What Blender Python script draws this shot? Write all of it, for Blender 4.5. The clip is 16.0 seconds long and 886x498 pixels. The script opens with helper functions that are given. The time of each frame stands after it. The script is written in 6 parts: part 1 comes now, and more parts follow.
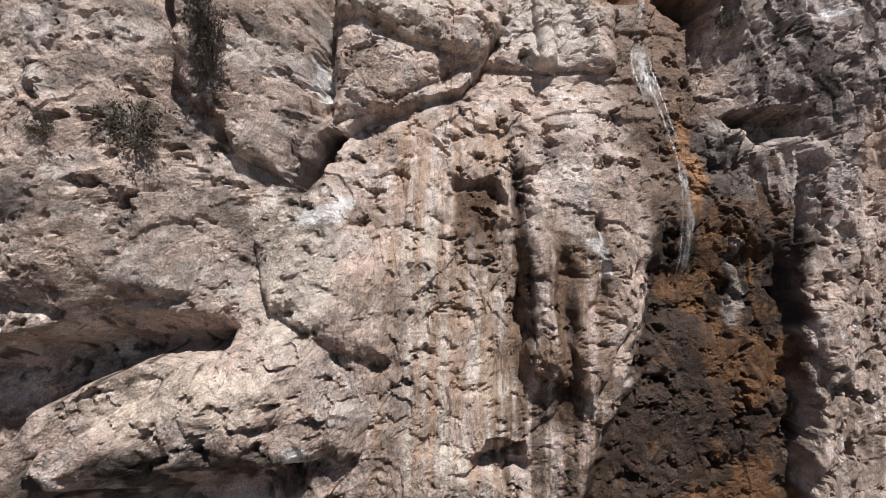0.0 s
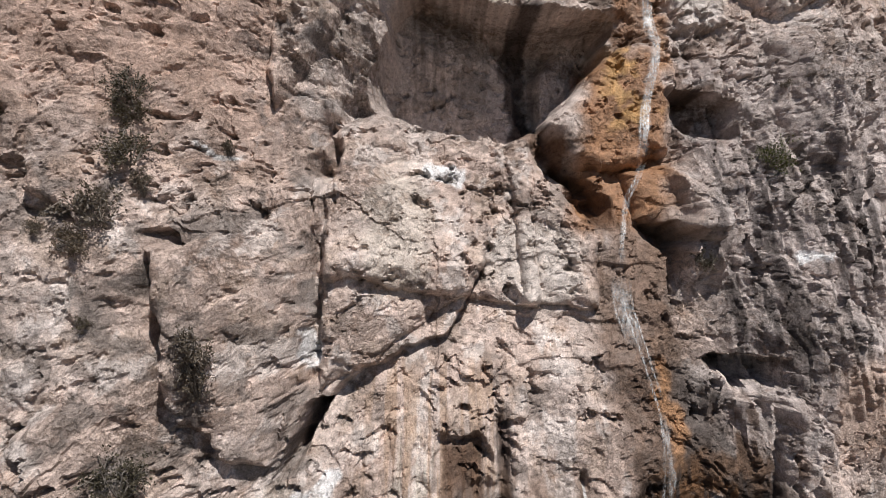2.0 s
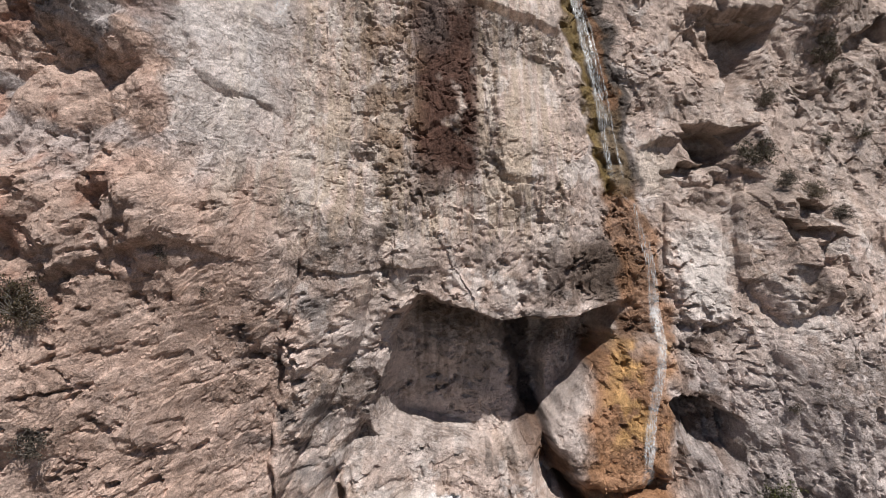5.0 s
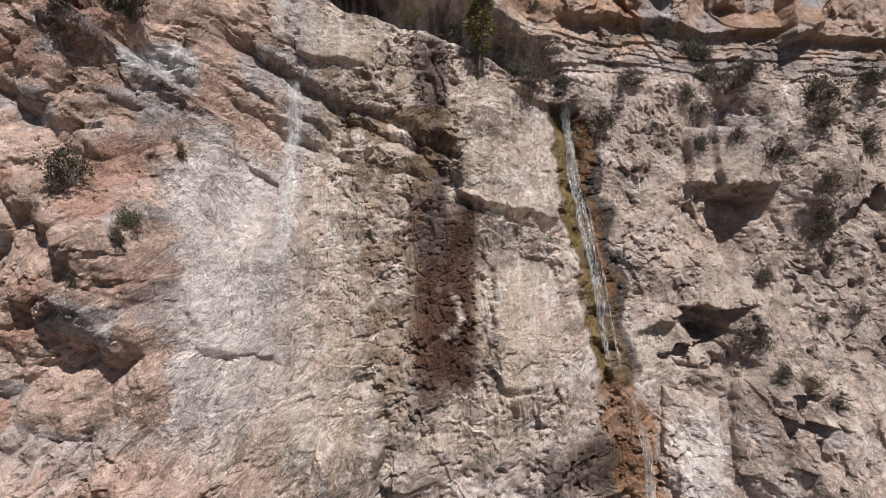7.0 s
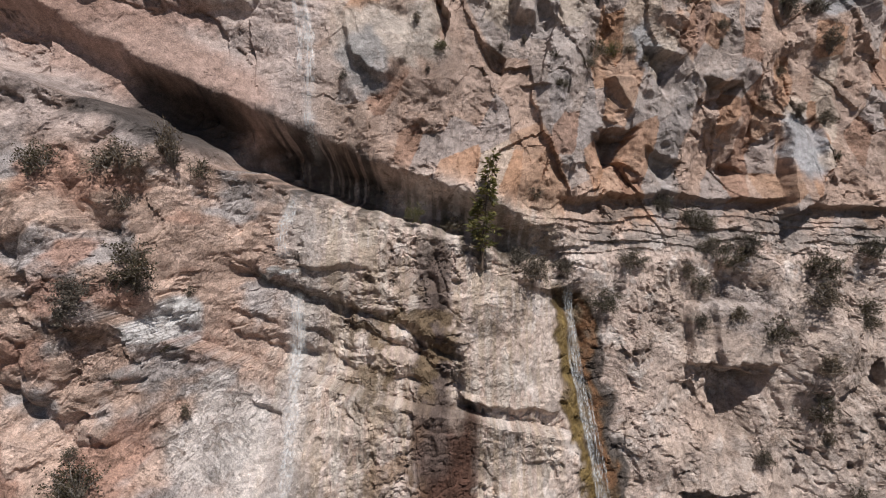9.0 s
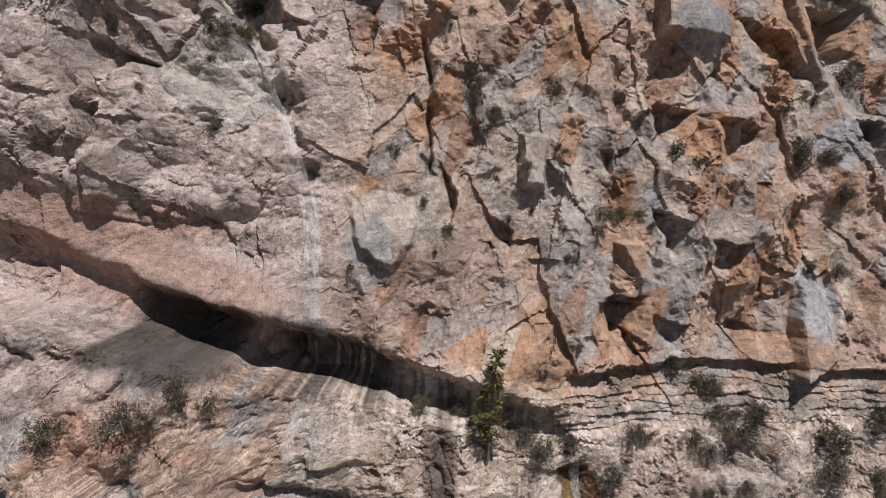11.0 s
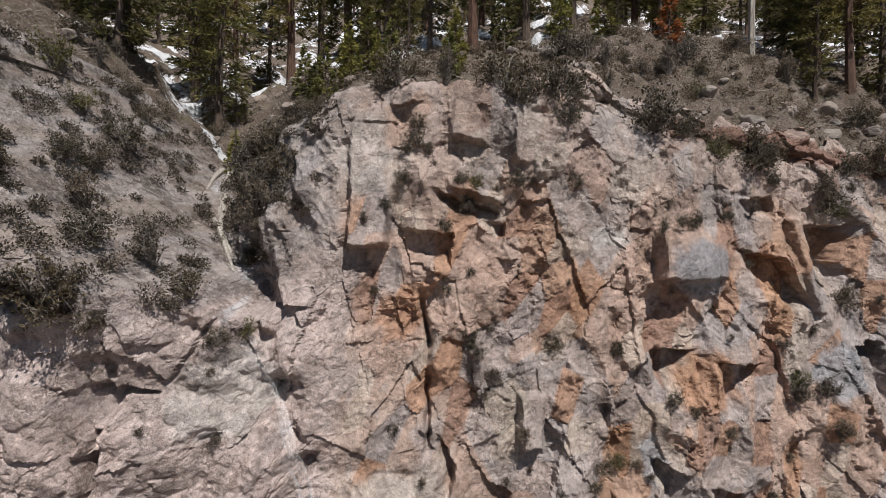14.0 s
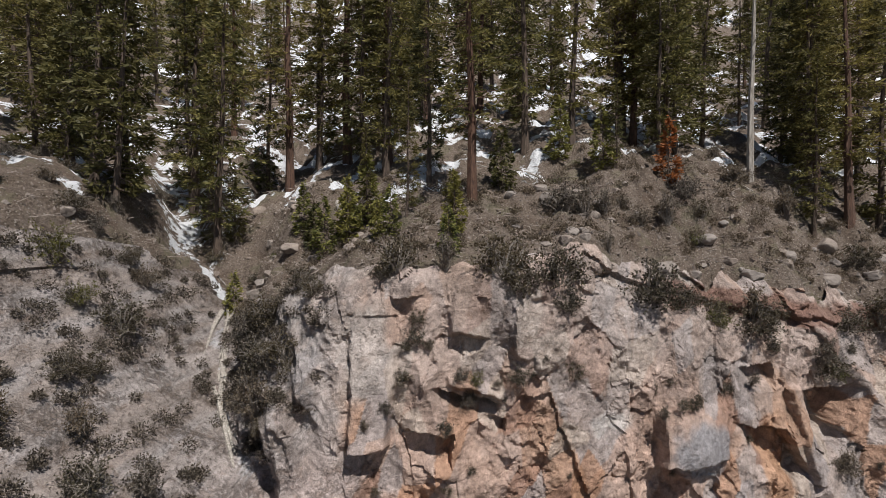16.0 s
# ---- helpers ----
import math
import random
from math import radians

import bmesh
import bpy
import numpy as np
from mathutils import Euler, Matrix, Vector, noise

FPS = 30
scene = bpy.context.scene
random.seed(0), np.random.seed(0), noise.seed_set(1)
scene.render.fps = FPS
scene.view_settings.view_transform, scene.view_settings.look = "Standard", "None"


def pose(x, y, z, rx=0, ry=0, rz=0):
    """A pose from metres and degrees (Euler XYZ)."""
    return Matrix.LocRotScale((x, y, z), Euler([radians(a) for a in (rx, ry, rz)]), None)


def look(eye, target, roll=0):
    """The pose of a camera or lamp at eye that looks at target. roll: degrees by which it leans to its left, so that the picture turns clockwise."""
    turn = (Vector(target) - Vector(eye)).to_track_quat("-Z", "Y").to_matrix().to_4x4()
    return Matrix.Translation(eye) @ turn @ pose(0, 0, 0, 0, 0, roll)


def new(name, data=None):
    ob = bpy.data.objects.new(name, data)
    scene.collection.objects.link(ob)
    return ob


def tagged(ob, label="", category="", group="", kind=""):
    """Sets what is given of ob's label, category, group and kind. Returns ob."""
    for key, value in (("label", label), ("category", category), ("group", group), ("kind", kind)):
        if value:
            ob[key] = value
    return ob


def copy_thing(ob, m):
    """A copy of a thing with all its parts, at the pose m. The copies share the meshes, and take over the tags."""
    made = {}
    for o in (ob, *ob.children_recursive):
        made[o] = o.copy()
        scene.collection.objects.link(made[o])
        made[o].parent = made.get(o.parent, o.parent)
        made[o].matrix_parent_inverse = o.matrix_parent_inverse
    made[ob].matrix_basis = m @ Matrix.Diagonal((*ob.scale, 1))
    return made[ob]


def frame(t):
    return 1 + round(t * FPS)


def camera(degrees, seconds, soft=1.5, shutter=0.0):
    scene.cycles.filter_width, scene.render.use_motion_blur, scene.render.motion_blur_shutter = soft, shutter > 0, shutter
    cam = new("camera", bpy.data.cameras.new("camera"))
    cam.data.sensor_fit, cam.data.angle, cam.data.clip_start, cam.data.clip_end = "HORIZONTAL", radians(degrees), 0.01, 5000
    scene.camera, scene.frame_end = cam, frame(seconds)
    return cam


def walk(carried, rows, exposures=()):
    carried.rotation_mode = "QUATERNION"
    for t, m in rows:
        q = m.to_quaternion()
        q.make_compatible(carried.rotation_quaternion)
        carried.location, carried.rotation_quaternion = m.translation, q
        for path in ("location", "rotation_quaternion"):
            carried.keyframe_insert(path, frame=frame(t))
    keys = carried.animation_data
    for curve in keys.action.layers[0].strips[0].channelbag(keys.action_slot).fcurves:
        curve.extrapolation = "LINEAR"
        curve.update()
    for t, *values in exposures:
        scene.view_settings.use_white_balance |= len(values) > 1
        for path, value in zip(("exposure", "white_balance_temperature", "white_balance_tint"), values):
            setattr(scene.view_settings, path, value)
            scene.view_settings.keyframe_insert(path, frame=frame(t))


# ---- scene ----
# A drone climbs straight up along the cliff: seconds, place in metres, then yaw, pitch and roll in degrees.
cam = camera(77.08, 16.0, soft=0.9)
ROWS = [
    (0.0, -0.000, 0.000, 12.000, 0.851, 1.373, 0.587),
    (0.5, -0.017, -0.074, 13.386, 1.072, 1.594, 0.453),
    (1.0, -0.046, -0.163, 14.892, 0.677, 1.372, 0.376),
    (1.5, 0.014, -0.211, 16.371, 0.116, 1.257, 0.130),
    (2.0, 0.060, -0.250, 17.815, -0.251, 1.139, -0.090),
    (2.5, 0.119, -0.289, 19.334, 0.058, 0.972, -0.301),
    (3.0, 0.166, -0.239, 20.837, 0.099, 0.852, -0.391),
    (3.5, 0.124, -0.193, 22.436, 0.068, 0.475, -0.447),
    (4.0, 0.078, -0.151, 24.005, 0.067, 0.042, -0.405),
    (6.5, 0.293, -0.311, 31.127, 0.730, 0.049, -0.049),
    (7.0, 0.273, -0.331, 32.653, 0.598, -0.041, -0.081),
    (7.5, 0.279, -0.356, 34.151, 0.545, -0.146, -0.069),
    (8.0, 0.289, -0.374, 35.689, 0.628, -0.341, 0.047),
    (8.5, 0.215, -0.344, 37.234, 0.558, -0.424, 0.142),
    (9.0, 0.154, -0.352, 38.738, 0.475, -0.489, 0.258),
    (11.5, 0.124, -0.212, 46.067, 1.489, -1.131, 0.776),
    (12.0, 0.133, -0.211, 47.533, 1.660, -1.215, 0.845),
    (12.5, 0.069, -0.200, 49.027, 1.589, -1.326, 0.860),
    (13.0, 0.112, -0.214, 50.421, 1.574, -1.189, 0.767),
    (13.5, 0.158, -0.207, 51.859, 1.506, -1.136, 0.630),
    (14.0, 0.188, -0.156, 53.367, 1.529, -1.092, 0.578),
    (14.5, 0.129, -0.100, 54.931, 1.486, -0.904, 0.504),
    (15.0, 0.137, -0.098, 56.576, 1.450, -0.892, 0.398),
    (15.5, 0.122, -0.069, 58.306, 1.423, -0.983, 0.383),
    (16.0, 0.104, 0.000, 60.022, 1.439, -1.057, 0.269),
]
walk(cam, [(t, pose(x, y, z, 90 + pitch, 0, yaw) @ pose(0, 0, 0, 0, 0, roll)) for t, x, y, z, yaw, pitch, roll in ROWS],
     exposures=[(0, 0.13), (4, 0.10), (7, 0.05), (12.5, 0.04), (16, 0.04)])

# ---- world and light: clear noon sky, sun high behind the drone and to its right ----
SUN_EL, SUN_AZ = 57.0, 27.0     # azimuth in degrees to the right of straight behind
world = bpy.data.worlds.new("sky")
scene.world = world
world.use_nodes = True
wn = world.node_tree
sky = wn.nodes.new("ShaderNodeTexSky")
sky.sky_type = "NISHITA"
sky.sun_disc = False
sky.sun_elevation = radians(SUN_EL)
sky.sun_rotation = radians(180 - SUN_AZ)
sky.altitude = 2500
wn.links.new(sky.outputs[0], wn.nodes["Background"].inputs[0])
wn.nodes["Background"].inputs[1].default_value = 0.052
ldata = bpy.data.lights.new("sun", "SUN")
ldata.energy, ldata.angle, ldata.color = 5.0, radians(0.6), (1.0, 0.965, 0.92)
sun = new("sun", ldata)
sun_dir = Vector((math.sin(radians(SUN_AZ)) * math.cos(radians(SUN_EL)), -math.cos(radians(SUN_AZ)) * math.cos(radians(SUN_EL)), math.sin(radians(SUN_EL))))
sun.matrix_world = look(sun_dir * 200, (0, 0, 0))

# ---- materials ----
class Nodes:
    """A short hand for building a node material."""
    def __init__(self, name):
        self.mat = bpy.data.materials.new(name)
        self.mat.use_nodes = True
        self.t = self.mat.node_tree
        self.b = self.t.nodes["Principled BSDF"]
        self.co = self.t.nodes.new("ShaderNodeTexCoord").outputs["Object"]

    def n(self, kind, **inputs):
        node = self.t.nodes.new("ShaderNode" + kind)
        for key, v in inputs.items():
            self.put(node.inputs[key.replace("_", " ")], v)
        return node

    def put(self, socket, v):
        if isinstance(v, bpy.types.NodeSocket):
            self.t.links.new(v, socket)
        else:
            socket.default_value = v

    def noise(self, scale, detail=5.0, rough=0.6, co=None, dist=0.0):
        return self.n("TexNoise", Vector=co or self.co, Scale=scale, Detail=detail, Roughness=rough, Distortion=dist).outputs[0]

    def stretch(self, sx, sy, sz):
        node = self.t.nodes.new("ShaderNodeMapping")
        node.inputs["Scale"].default_value = (sx, sy, sz)
        self.t.links.new(self.co, node.inputs["Vector"])
        return node.outputs[0]

    def map(self, v, a, b, c, d):
        node = self.t.nodes.new("ShaderNodeMapRange")
        for i, w in enumerate((v, a, b, c, d)):
            self.put(node.inputs[i], w)
        return node.outputs[0]

    def math(self, op, a, b=0.0):
        node = self.t.nodes.new("ShaderNodeMath")
        node.operation = op
        self.put(node.inputs[0], a)
        self.put(node.inputs[1], b)
        return node.outputs[0]

    def mix(self, fac, a, b, how="MIX"):
        node = self.t.nodes.new("ShaderNodeMix")
        node.data_type, node.blend_type = "RGBA", how
        self.put(node.inputs[0], fac)
        self.put(node.inputs[6], a)
        self.put(node.inputs[7], b)
        return node.outputs[2]

    def bump(self, height, strength=0.5, distance=0.05, normal=None):
        node = self.n("Bump", Height=height, Strength=strength, Distance=distance)
        if normal:
            self.t.links.new(normal, node.inputs["Normal"])
        return node.outputs[0]

    def attr(self, name, out):
        node = self.t.nodes.new("ShaderNodeAttribute")
        node.attribute_name = name
        return node.outputs[out]

    def done(self, color=None, rough=None, normal=None, **more):
        for key, v in (("Base Color", color), ("Roughness", rough), ("Normal", normal), *((k.replace("_", " "), v) for k, v in more.items())):
            if v is not None:
                self.put(self.b.inputs[key], v)
        return self.mat


def rock_material():
    """Limestone: mineral colour, some painted shade and wetness come from the sheet's attributes; sound faces, crumbled
    patches, shade-darkened pits and fine cracks from noise.
    """
    k = Nodes("limestone")
    tint, wet, worn = k.attr("tint", "Color"), k.attr("wet", "Fac"), k.attr("worn", "Fac")
    wob = k.n("TexNoise", Vector=k.co, Scale=1.6, Detail=5.0, Roughness=0.6).outputs["Color"]
    warp = k.n("VectorMath")
    warp.operation = "MULTIPLY_ADD"
    k.put(warp.inputs[0], wob)
    k.put(warp.inputs[1], (0.8, 0.8, 0.8))
    k.put(warp.inputs[2], k.co)
    bent = warp.outputs[0]
    dip = k.t.nodes.new("ShaderNodeMapping")
    dip.inputs["Rotation"].default_value = (0.0, 0.62, 0.0)
    dip.inputs["Scale"].default_value = (0.55, 1.0, 1.35)
    k.put(dip.inputs["Vector"], bent)
    dip = dip.outputs[0]

    def dark(col, fac, rgb):
        return k.mix(fac, col, k.mix(1.0, col, rgb + (1,), "MULTIPLY"))

    grain = k.noise(7.0, 6.0, 0.62)
    speck = k.noise(26.0, 6.0, 0.72)
    streak = k.noise(1.0, 7.0, 0.66, k.stretch(5.0, 5.0, 0.45))
    shade = k.math("MULTIPLY", k.map(grain, 0.3, 0.7, 0.84, 1.16), k.map(speck, 0.3, 0.7, 0.60, 1.42))
    shade = k.math("MULTIPLY", shade, k.map(streak, 0.3, 0.7, 0.93, 1.07))
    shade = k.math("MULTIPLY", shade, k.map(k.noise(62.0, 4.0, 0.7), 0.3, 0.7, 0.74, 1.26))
    comb = k.n("CombineColor", Red=shade, Green=shade, Blue=shade).outputs[0]
    col = k.mix(1.0, tint, comb, "MULTIPLY")
    # pale sound faces with sharp edges, brown weathered film
    bloom = k.math("MULTIPLY", k.map(k.noise(1.5, 8.0, 0.68, dip), 0.52, 0.58, 0.0, 0.8), k.map(worn, 0.0, 0.6, 0.35, 1.0))
    col = k.mix(bloom, col, k.mix(1.0, col, (1.16, 1.17, 1.19, 1), "MULTIPLY"))
    film = k.math("MULTIPLY", k.map(k.noise(2.1, 9.0, 0.74, bent), 0.55, 0.62, 0.0, 0.7), k.map(worn, 0.0, 0.6, 0.3, 1.0))
    col = dark(col, film, (0.70, 0.63, 0.58))
    # clustered pits and pocks, their small shadows painted as dark brown colour
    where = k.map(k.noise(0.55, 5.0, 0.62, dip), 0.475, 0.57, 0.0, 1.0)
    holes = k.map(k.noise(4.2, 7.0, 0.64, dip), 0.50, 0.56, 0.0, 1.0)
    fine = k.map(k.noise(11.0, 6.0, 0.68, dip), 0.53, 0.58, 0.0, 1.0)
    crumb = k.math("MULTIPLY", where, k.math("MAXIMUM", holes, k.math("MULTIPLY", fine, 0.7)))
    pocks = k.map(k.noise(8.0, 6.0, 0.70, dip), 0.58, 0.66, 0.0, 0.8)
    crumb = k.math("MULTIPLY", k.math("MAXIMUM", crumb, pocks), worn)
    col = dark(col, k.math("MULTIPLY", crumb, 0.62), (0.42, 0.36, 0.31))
    thread = k.math("ABSOLUTE", k.math("SUBTRACT", k.noise(1.7, 6.0, 0.62, dip), 0.5))
    crack = k.math("MULTIPLY", k.map(thread, 0.0, 0.006, 1.0, 0.0), k.map(k.noise(1.1, 4.0, 0.6), 0.49, 0.56, 0.0, 0.7))
    col = dark(col, crack, (0.4, 0.34, 0.3))
    flakes = k.n("TexVoronoi", Vector=dip, Scale=5.5)
    flakes.feature = "F1"
    height = k.math("ADD", k.math("MULTIPLY", grain, k.map(worn, 0.0, 1.0, 0.6, 0.85)), k.math("MULTIPLY", speck, 0.30))
    height = k.math("ADD", height, k.math("MULTIPLY", k.math("MULTIPLY", flakes.outputs["Distance"], worn), 0.4))
    height = k.math("SUBTRACT", height, k.math("MULTIPLY", crumb, 0.7))
    height = k.math("SUBTRACT", height, k.math("MULTIPLY", crack, 0.4))
    nrm = k.bump(height, 1.0, 0.085)
    rough = k.math("ADD", 0.86, k.math("MULTIPLY", wet, -0.48))
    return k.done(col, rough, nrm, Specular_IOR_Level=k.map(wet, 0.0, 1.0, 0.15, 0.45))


def ground_material():
    """Forest floor: grit, litter and needle duff with lingering snow patches."""
    k = Nodes("forest_floor")
    soil = k.mix(k.map(k.noise(0.9, 7.0, 0.65), 0.35, 0.65, 0, 1), (0.16, 0.118, 0.09, 1), (0.28, 0.23, 0.195, 1))
    soil = k.mix(k.map(k.noise(9.0, 6.0, 0.75), 0.38, 0.62, 0, 0.85), soil, (0.10, 0.075, 0.058, 1))
    chips = k.n("TexVoronoi", Vector=k.co, Scale=7.0)
    soil = k.mix(k.map(chips.outputs["Distance"], 0.12, 0.25, 0.75, 0), soil, (0.44, 0.39, 0.34, 1))
    bush = k.map(k.noise(0.55, 6.0, 0.65), 0.54, 0.62, 0, 0.5)
    soil = k.mix(bush, soil, (0.15, 0.14, 0.085, 1))
    snow = k.attr("snow", "Fac")
    edge = k.math("ADD", snow, k.math("MULTIPLY", k.math("SUBTRACT", k.noise(1.7, 8.0, 0.72), 0.5), 1.6))
    m = k.map(edge, 0.5, 0.6, 0, 1)
    col = k.mix(m, soil, (0.80, 0.81, 0.84, 1))
    nrm = k.bump(k.math("ADD", k.noise(6.0, 8.0, 0.75), k.math("MULTIPLY", m, 0.3)), 1.0, 0.22)
    return k.done(col, k.map(m, 0, 1, 0.95, 0.6), nrm, Specular_IOR_Level=0.2)


def leaf_material(name, dark, light, gloss=0.55):
    k = Nodes(name)
    rnd = k.t.nodes.new("ShaderNodeObjectInfo").outputs["Random"]
    isl = k.t.nodes.new("ShaderNodeNewGeometry").outputs["Random Per Island"]
    col = k.mix(k.math("MULTIPLY", isl, isl), dark, light)
    col = k.mix(k.math("MULTIPLY", rnd, 0.35), col, (light[0] * 1.15, light[1] * 0.95, light[2] * 0.7, 1))
    k.done(col, gloss, Specular_IOR_Level=0.25)
    thin = k.n("BsdfTranslucent", Color=col)
    blend = k.n("MixShader", Fac=0.38)
    k.t.links.new(k.b.outputs[0], blend.inputs[1])
    k.t.links.new(thin.outputs[0], blend.inputs[2])
    k.t.links.new(blend.outputs[0], k.t.nodes["Material Output"].inputs[0])
    return k.mat


def bark_material(name, dark, light):
    k = Nodes(name)
    plates = k.noise(1.0, 6.0, 0.65, k.stretch(14.0, 14.0, 2.2))
    rnd = k.t.nodes.new("ShaderNodeObjectInfo").outputs["Random"]
    col = k.mix(k.map(plates, 0.35, 0.65, 0, 1), dark, light)
    col = k.mix(k.math("MULTIPLY", rnd, 0.3), col, (0.12, 0.10, 0.09, 1))
    return k.done(col, 0.9, k.bump(plates, 0.9, 0.04), Specular_IOR_Level=0.15)


def water_material(name, cover, most, fine):
    """Falling water broken into white threads with clear gaps, thinning towards the sheet's edges."""
    k = Nodes(name)
    threads = k.noise(1.0, 7.0, 0.72, k.stretch(fine, fine, 1.3))
    clots = k.noise(2.6, 5.0, 0.7)
    alpha = k.math("MULTIPLY", k.map(threads, cover, cover + 0.2, 0.0, most), k.map(clots, 0.3, 0.6, 0.25, 1.0))
    alpha = k.math("MULTIPLY", alpha, k.attr("core", "Fac"))
    return k.done((0.90, 0.91, 0.92, 1), 0.3, k.bump(threads, 0.3, 0.02), Alpha=alpha, Specular_IOR_Level=0.6)


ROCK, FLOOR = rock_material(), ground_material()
NEEDLES = leaf_material("needles", (0.060, 0.062, 0.022, 1), (0.27, 0.24, 0.085, 1))
NEEDLES_YOUNG = leaf_material("young_needles", (0.070, 0.082, 0.026, 1), (0.30, 0.29, 0.09, 1))
NEEDLES_DARK = leaf_material("dark_needles", (0.046, 0.050, 0.020, 1), (0.19, 0.175, 0.07, 1))
NEEDLES_DEAD = leaf_material("dead_needles", (0.20, 0.075, 0.03, 1), (0.36, 0.15, 0.06, 1))
SCRUB = leaf_material("scrub_leaves", (0.050, 0.042, 0.034, 1), (0.24, 0.205, 0.165, 1))
SCRUB_DARK = leaf_material("dark_scrub_leaves", (0.030, 0.027, 0.019, 1), (0.145, 0.125, 0.085, 1))
SCRUB_GREEN = leaf_material("green_leaves", (0.045, 0.055, 0.02, 1), (0.17, 0.165, 0.06, 1))
TWIG = bark_material("twigs", (0.13, 0.11, 0.095, 1), (0.30, 0.27, 0.24, 1))
BARK = bark_material("bark", (0.045, 0.034, 0.028, 1), (0.15, 0.11, 0.085, 1))
BARK_RED = bark_material("red_bark", (0.055, 0.035, 0.027, 1), (0.15, 0.085, 0.06, 1))
DEADWOOD = bark_material("deadwood", (0.24, 0.21, 0.18, 1), (0.52, 0.48, 0.43, 1))
WATER = water_material("falling_water", 0.45, 0.8, 46.0)
SPRAY = water_material("spray", 0.38, 0.45, 20.0)

# ---- noise tools for sculpting ----
def hash2(ix, iz, seed):
    h = (ix.astype(np.int64) * 374761393 + iz.astype(np.int64) * 668265263 + seed * 1442695041) & 0xFFFFFFFF
    h = ((h ^ (h >> 13)) * 1274126177) & 0xFFFFFFFF
    h = ((h ^ (h >> 16)) * 2246822519) & 0xFFFFFFFF
    return ((h ^ (h >> 15)) & 0xFFFFFF) / float(0x1000000)


def lattice(ix, iz):
    """The whole cells round the given ones, as two grids, each one's place in them and the length of a row."""
    x0, z0 = int(ix.min()) - 1, int(iz.min()) - 1
    gx, gz = np.meshgrid(np.arange(x0, int(ix.max()) + 2), np.arange(z0, int(iz.max()) + 2))
    return gx, gz, (iz - z0).astype(np.int64) * gx.shape[1] + (ix - x0).astype(np.int64), gx.shape[1]


def perlin(x, z, seed=0):
    x, z = np.broadcast_arrays(x, z)
    ix, iz = np.floor(x), np.floor(z)
    fx, fz = x - ix, z - iz
    u, w = fx * fx * fx * (fx * (fx * 6 - 15) + 10), fz * fz * fz * (fz * (fz * 6 - 15) + 10)
    gx, gz, place, row = lattice(ix, iz)
    ang = hash2(gx, gz, seed).ravel() * 2 * np.pi
    cos, sin = np.cos(ang), np.sin(ang)
    def corner(a, b):
        k = place + (b * row + a)
        return cos[k] * (fx - a) + sin[k] * (fz - b)
    return ((corner(0, 0) * (1 - u) + corner(1, 0) * u) * (1 - w) + (corner(0, 1) * (1 - u) + corner(1, 1) * u) * w) * 1.5


def fbm(x, z, octaves=4, seed=0, gain=0.5):
    total, amp = 0.0, 1.0
    for o in range(octaves):
        total = total + amp * perlin(x * 2**o + 17.3 * o, z * 2**o - 9.1 * o, seed + o)
        amp *= gain
    return total


def ridged(x, z, octaves=4, seed=0, gain=0.5):
    total, amp = 0.0, 1.0
    for o in range(octaves):
        total = total + amp * (1 - 2 * np.abs(perlin(x * 2**o + 5.7 * o, z * 2**o + 3.3 * o, seed + o)))
        amp *= gain
    return total / 2


def cells(x, z, seed=0):
    """Nearest of jittered cell centres: its offset, two random numbers and the gap to the next cell."""
    ix, iz = np.floor(x), np.floor(z)
    best, second = np.full(x.shape, 9.0), np.full(x.shape, 9.0)
    ox, oz = np.zeros(x.shape), np.zeros(x.shape)
    gx, gz, place, row = lattice(ix, iz)
    hx, hz, h1, h2 = (hash2(gx, gz, seed + i).ravel() for i in range(4))
    fx, fz, pick = x - ix, z - iz, place
    for a in (-1, 0, 1):
        for b in (-1, 0, 1):
            k = place + (b * row + a)
            dx, dz = fx - a - hx[k], fz - b - hz[k]
            d = dx * dx + dz * dz
            near = d < best
            second = np.where(near, best, np.minimum(second, d))
            best = np.where(near, d, best)
            ox, oz, pick = np.where(near, dx, ox), np.where(near, dz, oz), np.where(near, k, pick)
    r1, r2 = h1[pick], h2[pick]
    return ox, oz, r1, r2, np.sqrt(second) - np.sqrt(best)


def facets(x, z, seed=0):
    """Flat triangular faces that meet at sharp creases, about one unit across."""
    jx, jz = x + 0.16 * np.sin(0.9 * z + seed) + 0.03 * np.sin(2.9 * z + 1.1 * x), z + 0.16 * np.sin(0.8 * x + 2 * seed) + 0.03 * np.sin(2.3 * x - 0.9 * z)
    k = (jx + jz) * 0.366
    i, j = np.floor(jx + k), np.floor(jz + k)
    g = (i + j) * 0.21132
    fx, fz = jx - i + g, jz - j + g
    up = fx > fz
    a = fx * 1.366 + fz * 0.366
    b = fz * 1.366 + fx * 0.366
    gx, gz, place, row = lattice(i, j)
    h = hash2(gx, gz, seed).ravel()
    v0, v1, v2 = h[place], h[place + np.where(up, 1, row)], h[place + row + 1]
    hi, lo = np.where(up, a, b), np.where(up, b, a)
    return v0 * (1 - hi) + v1 * (hi - lo) + v2 * lo - 0.5


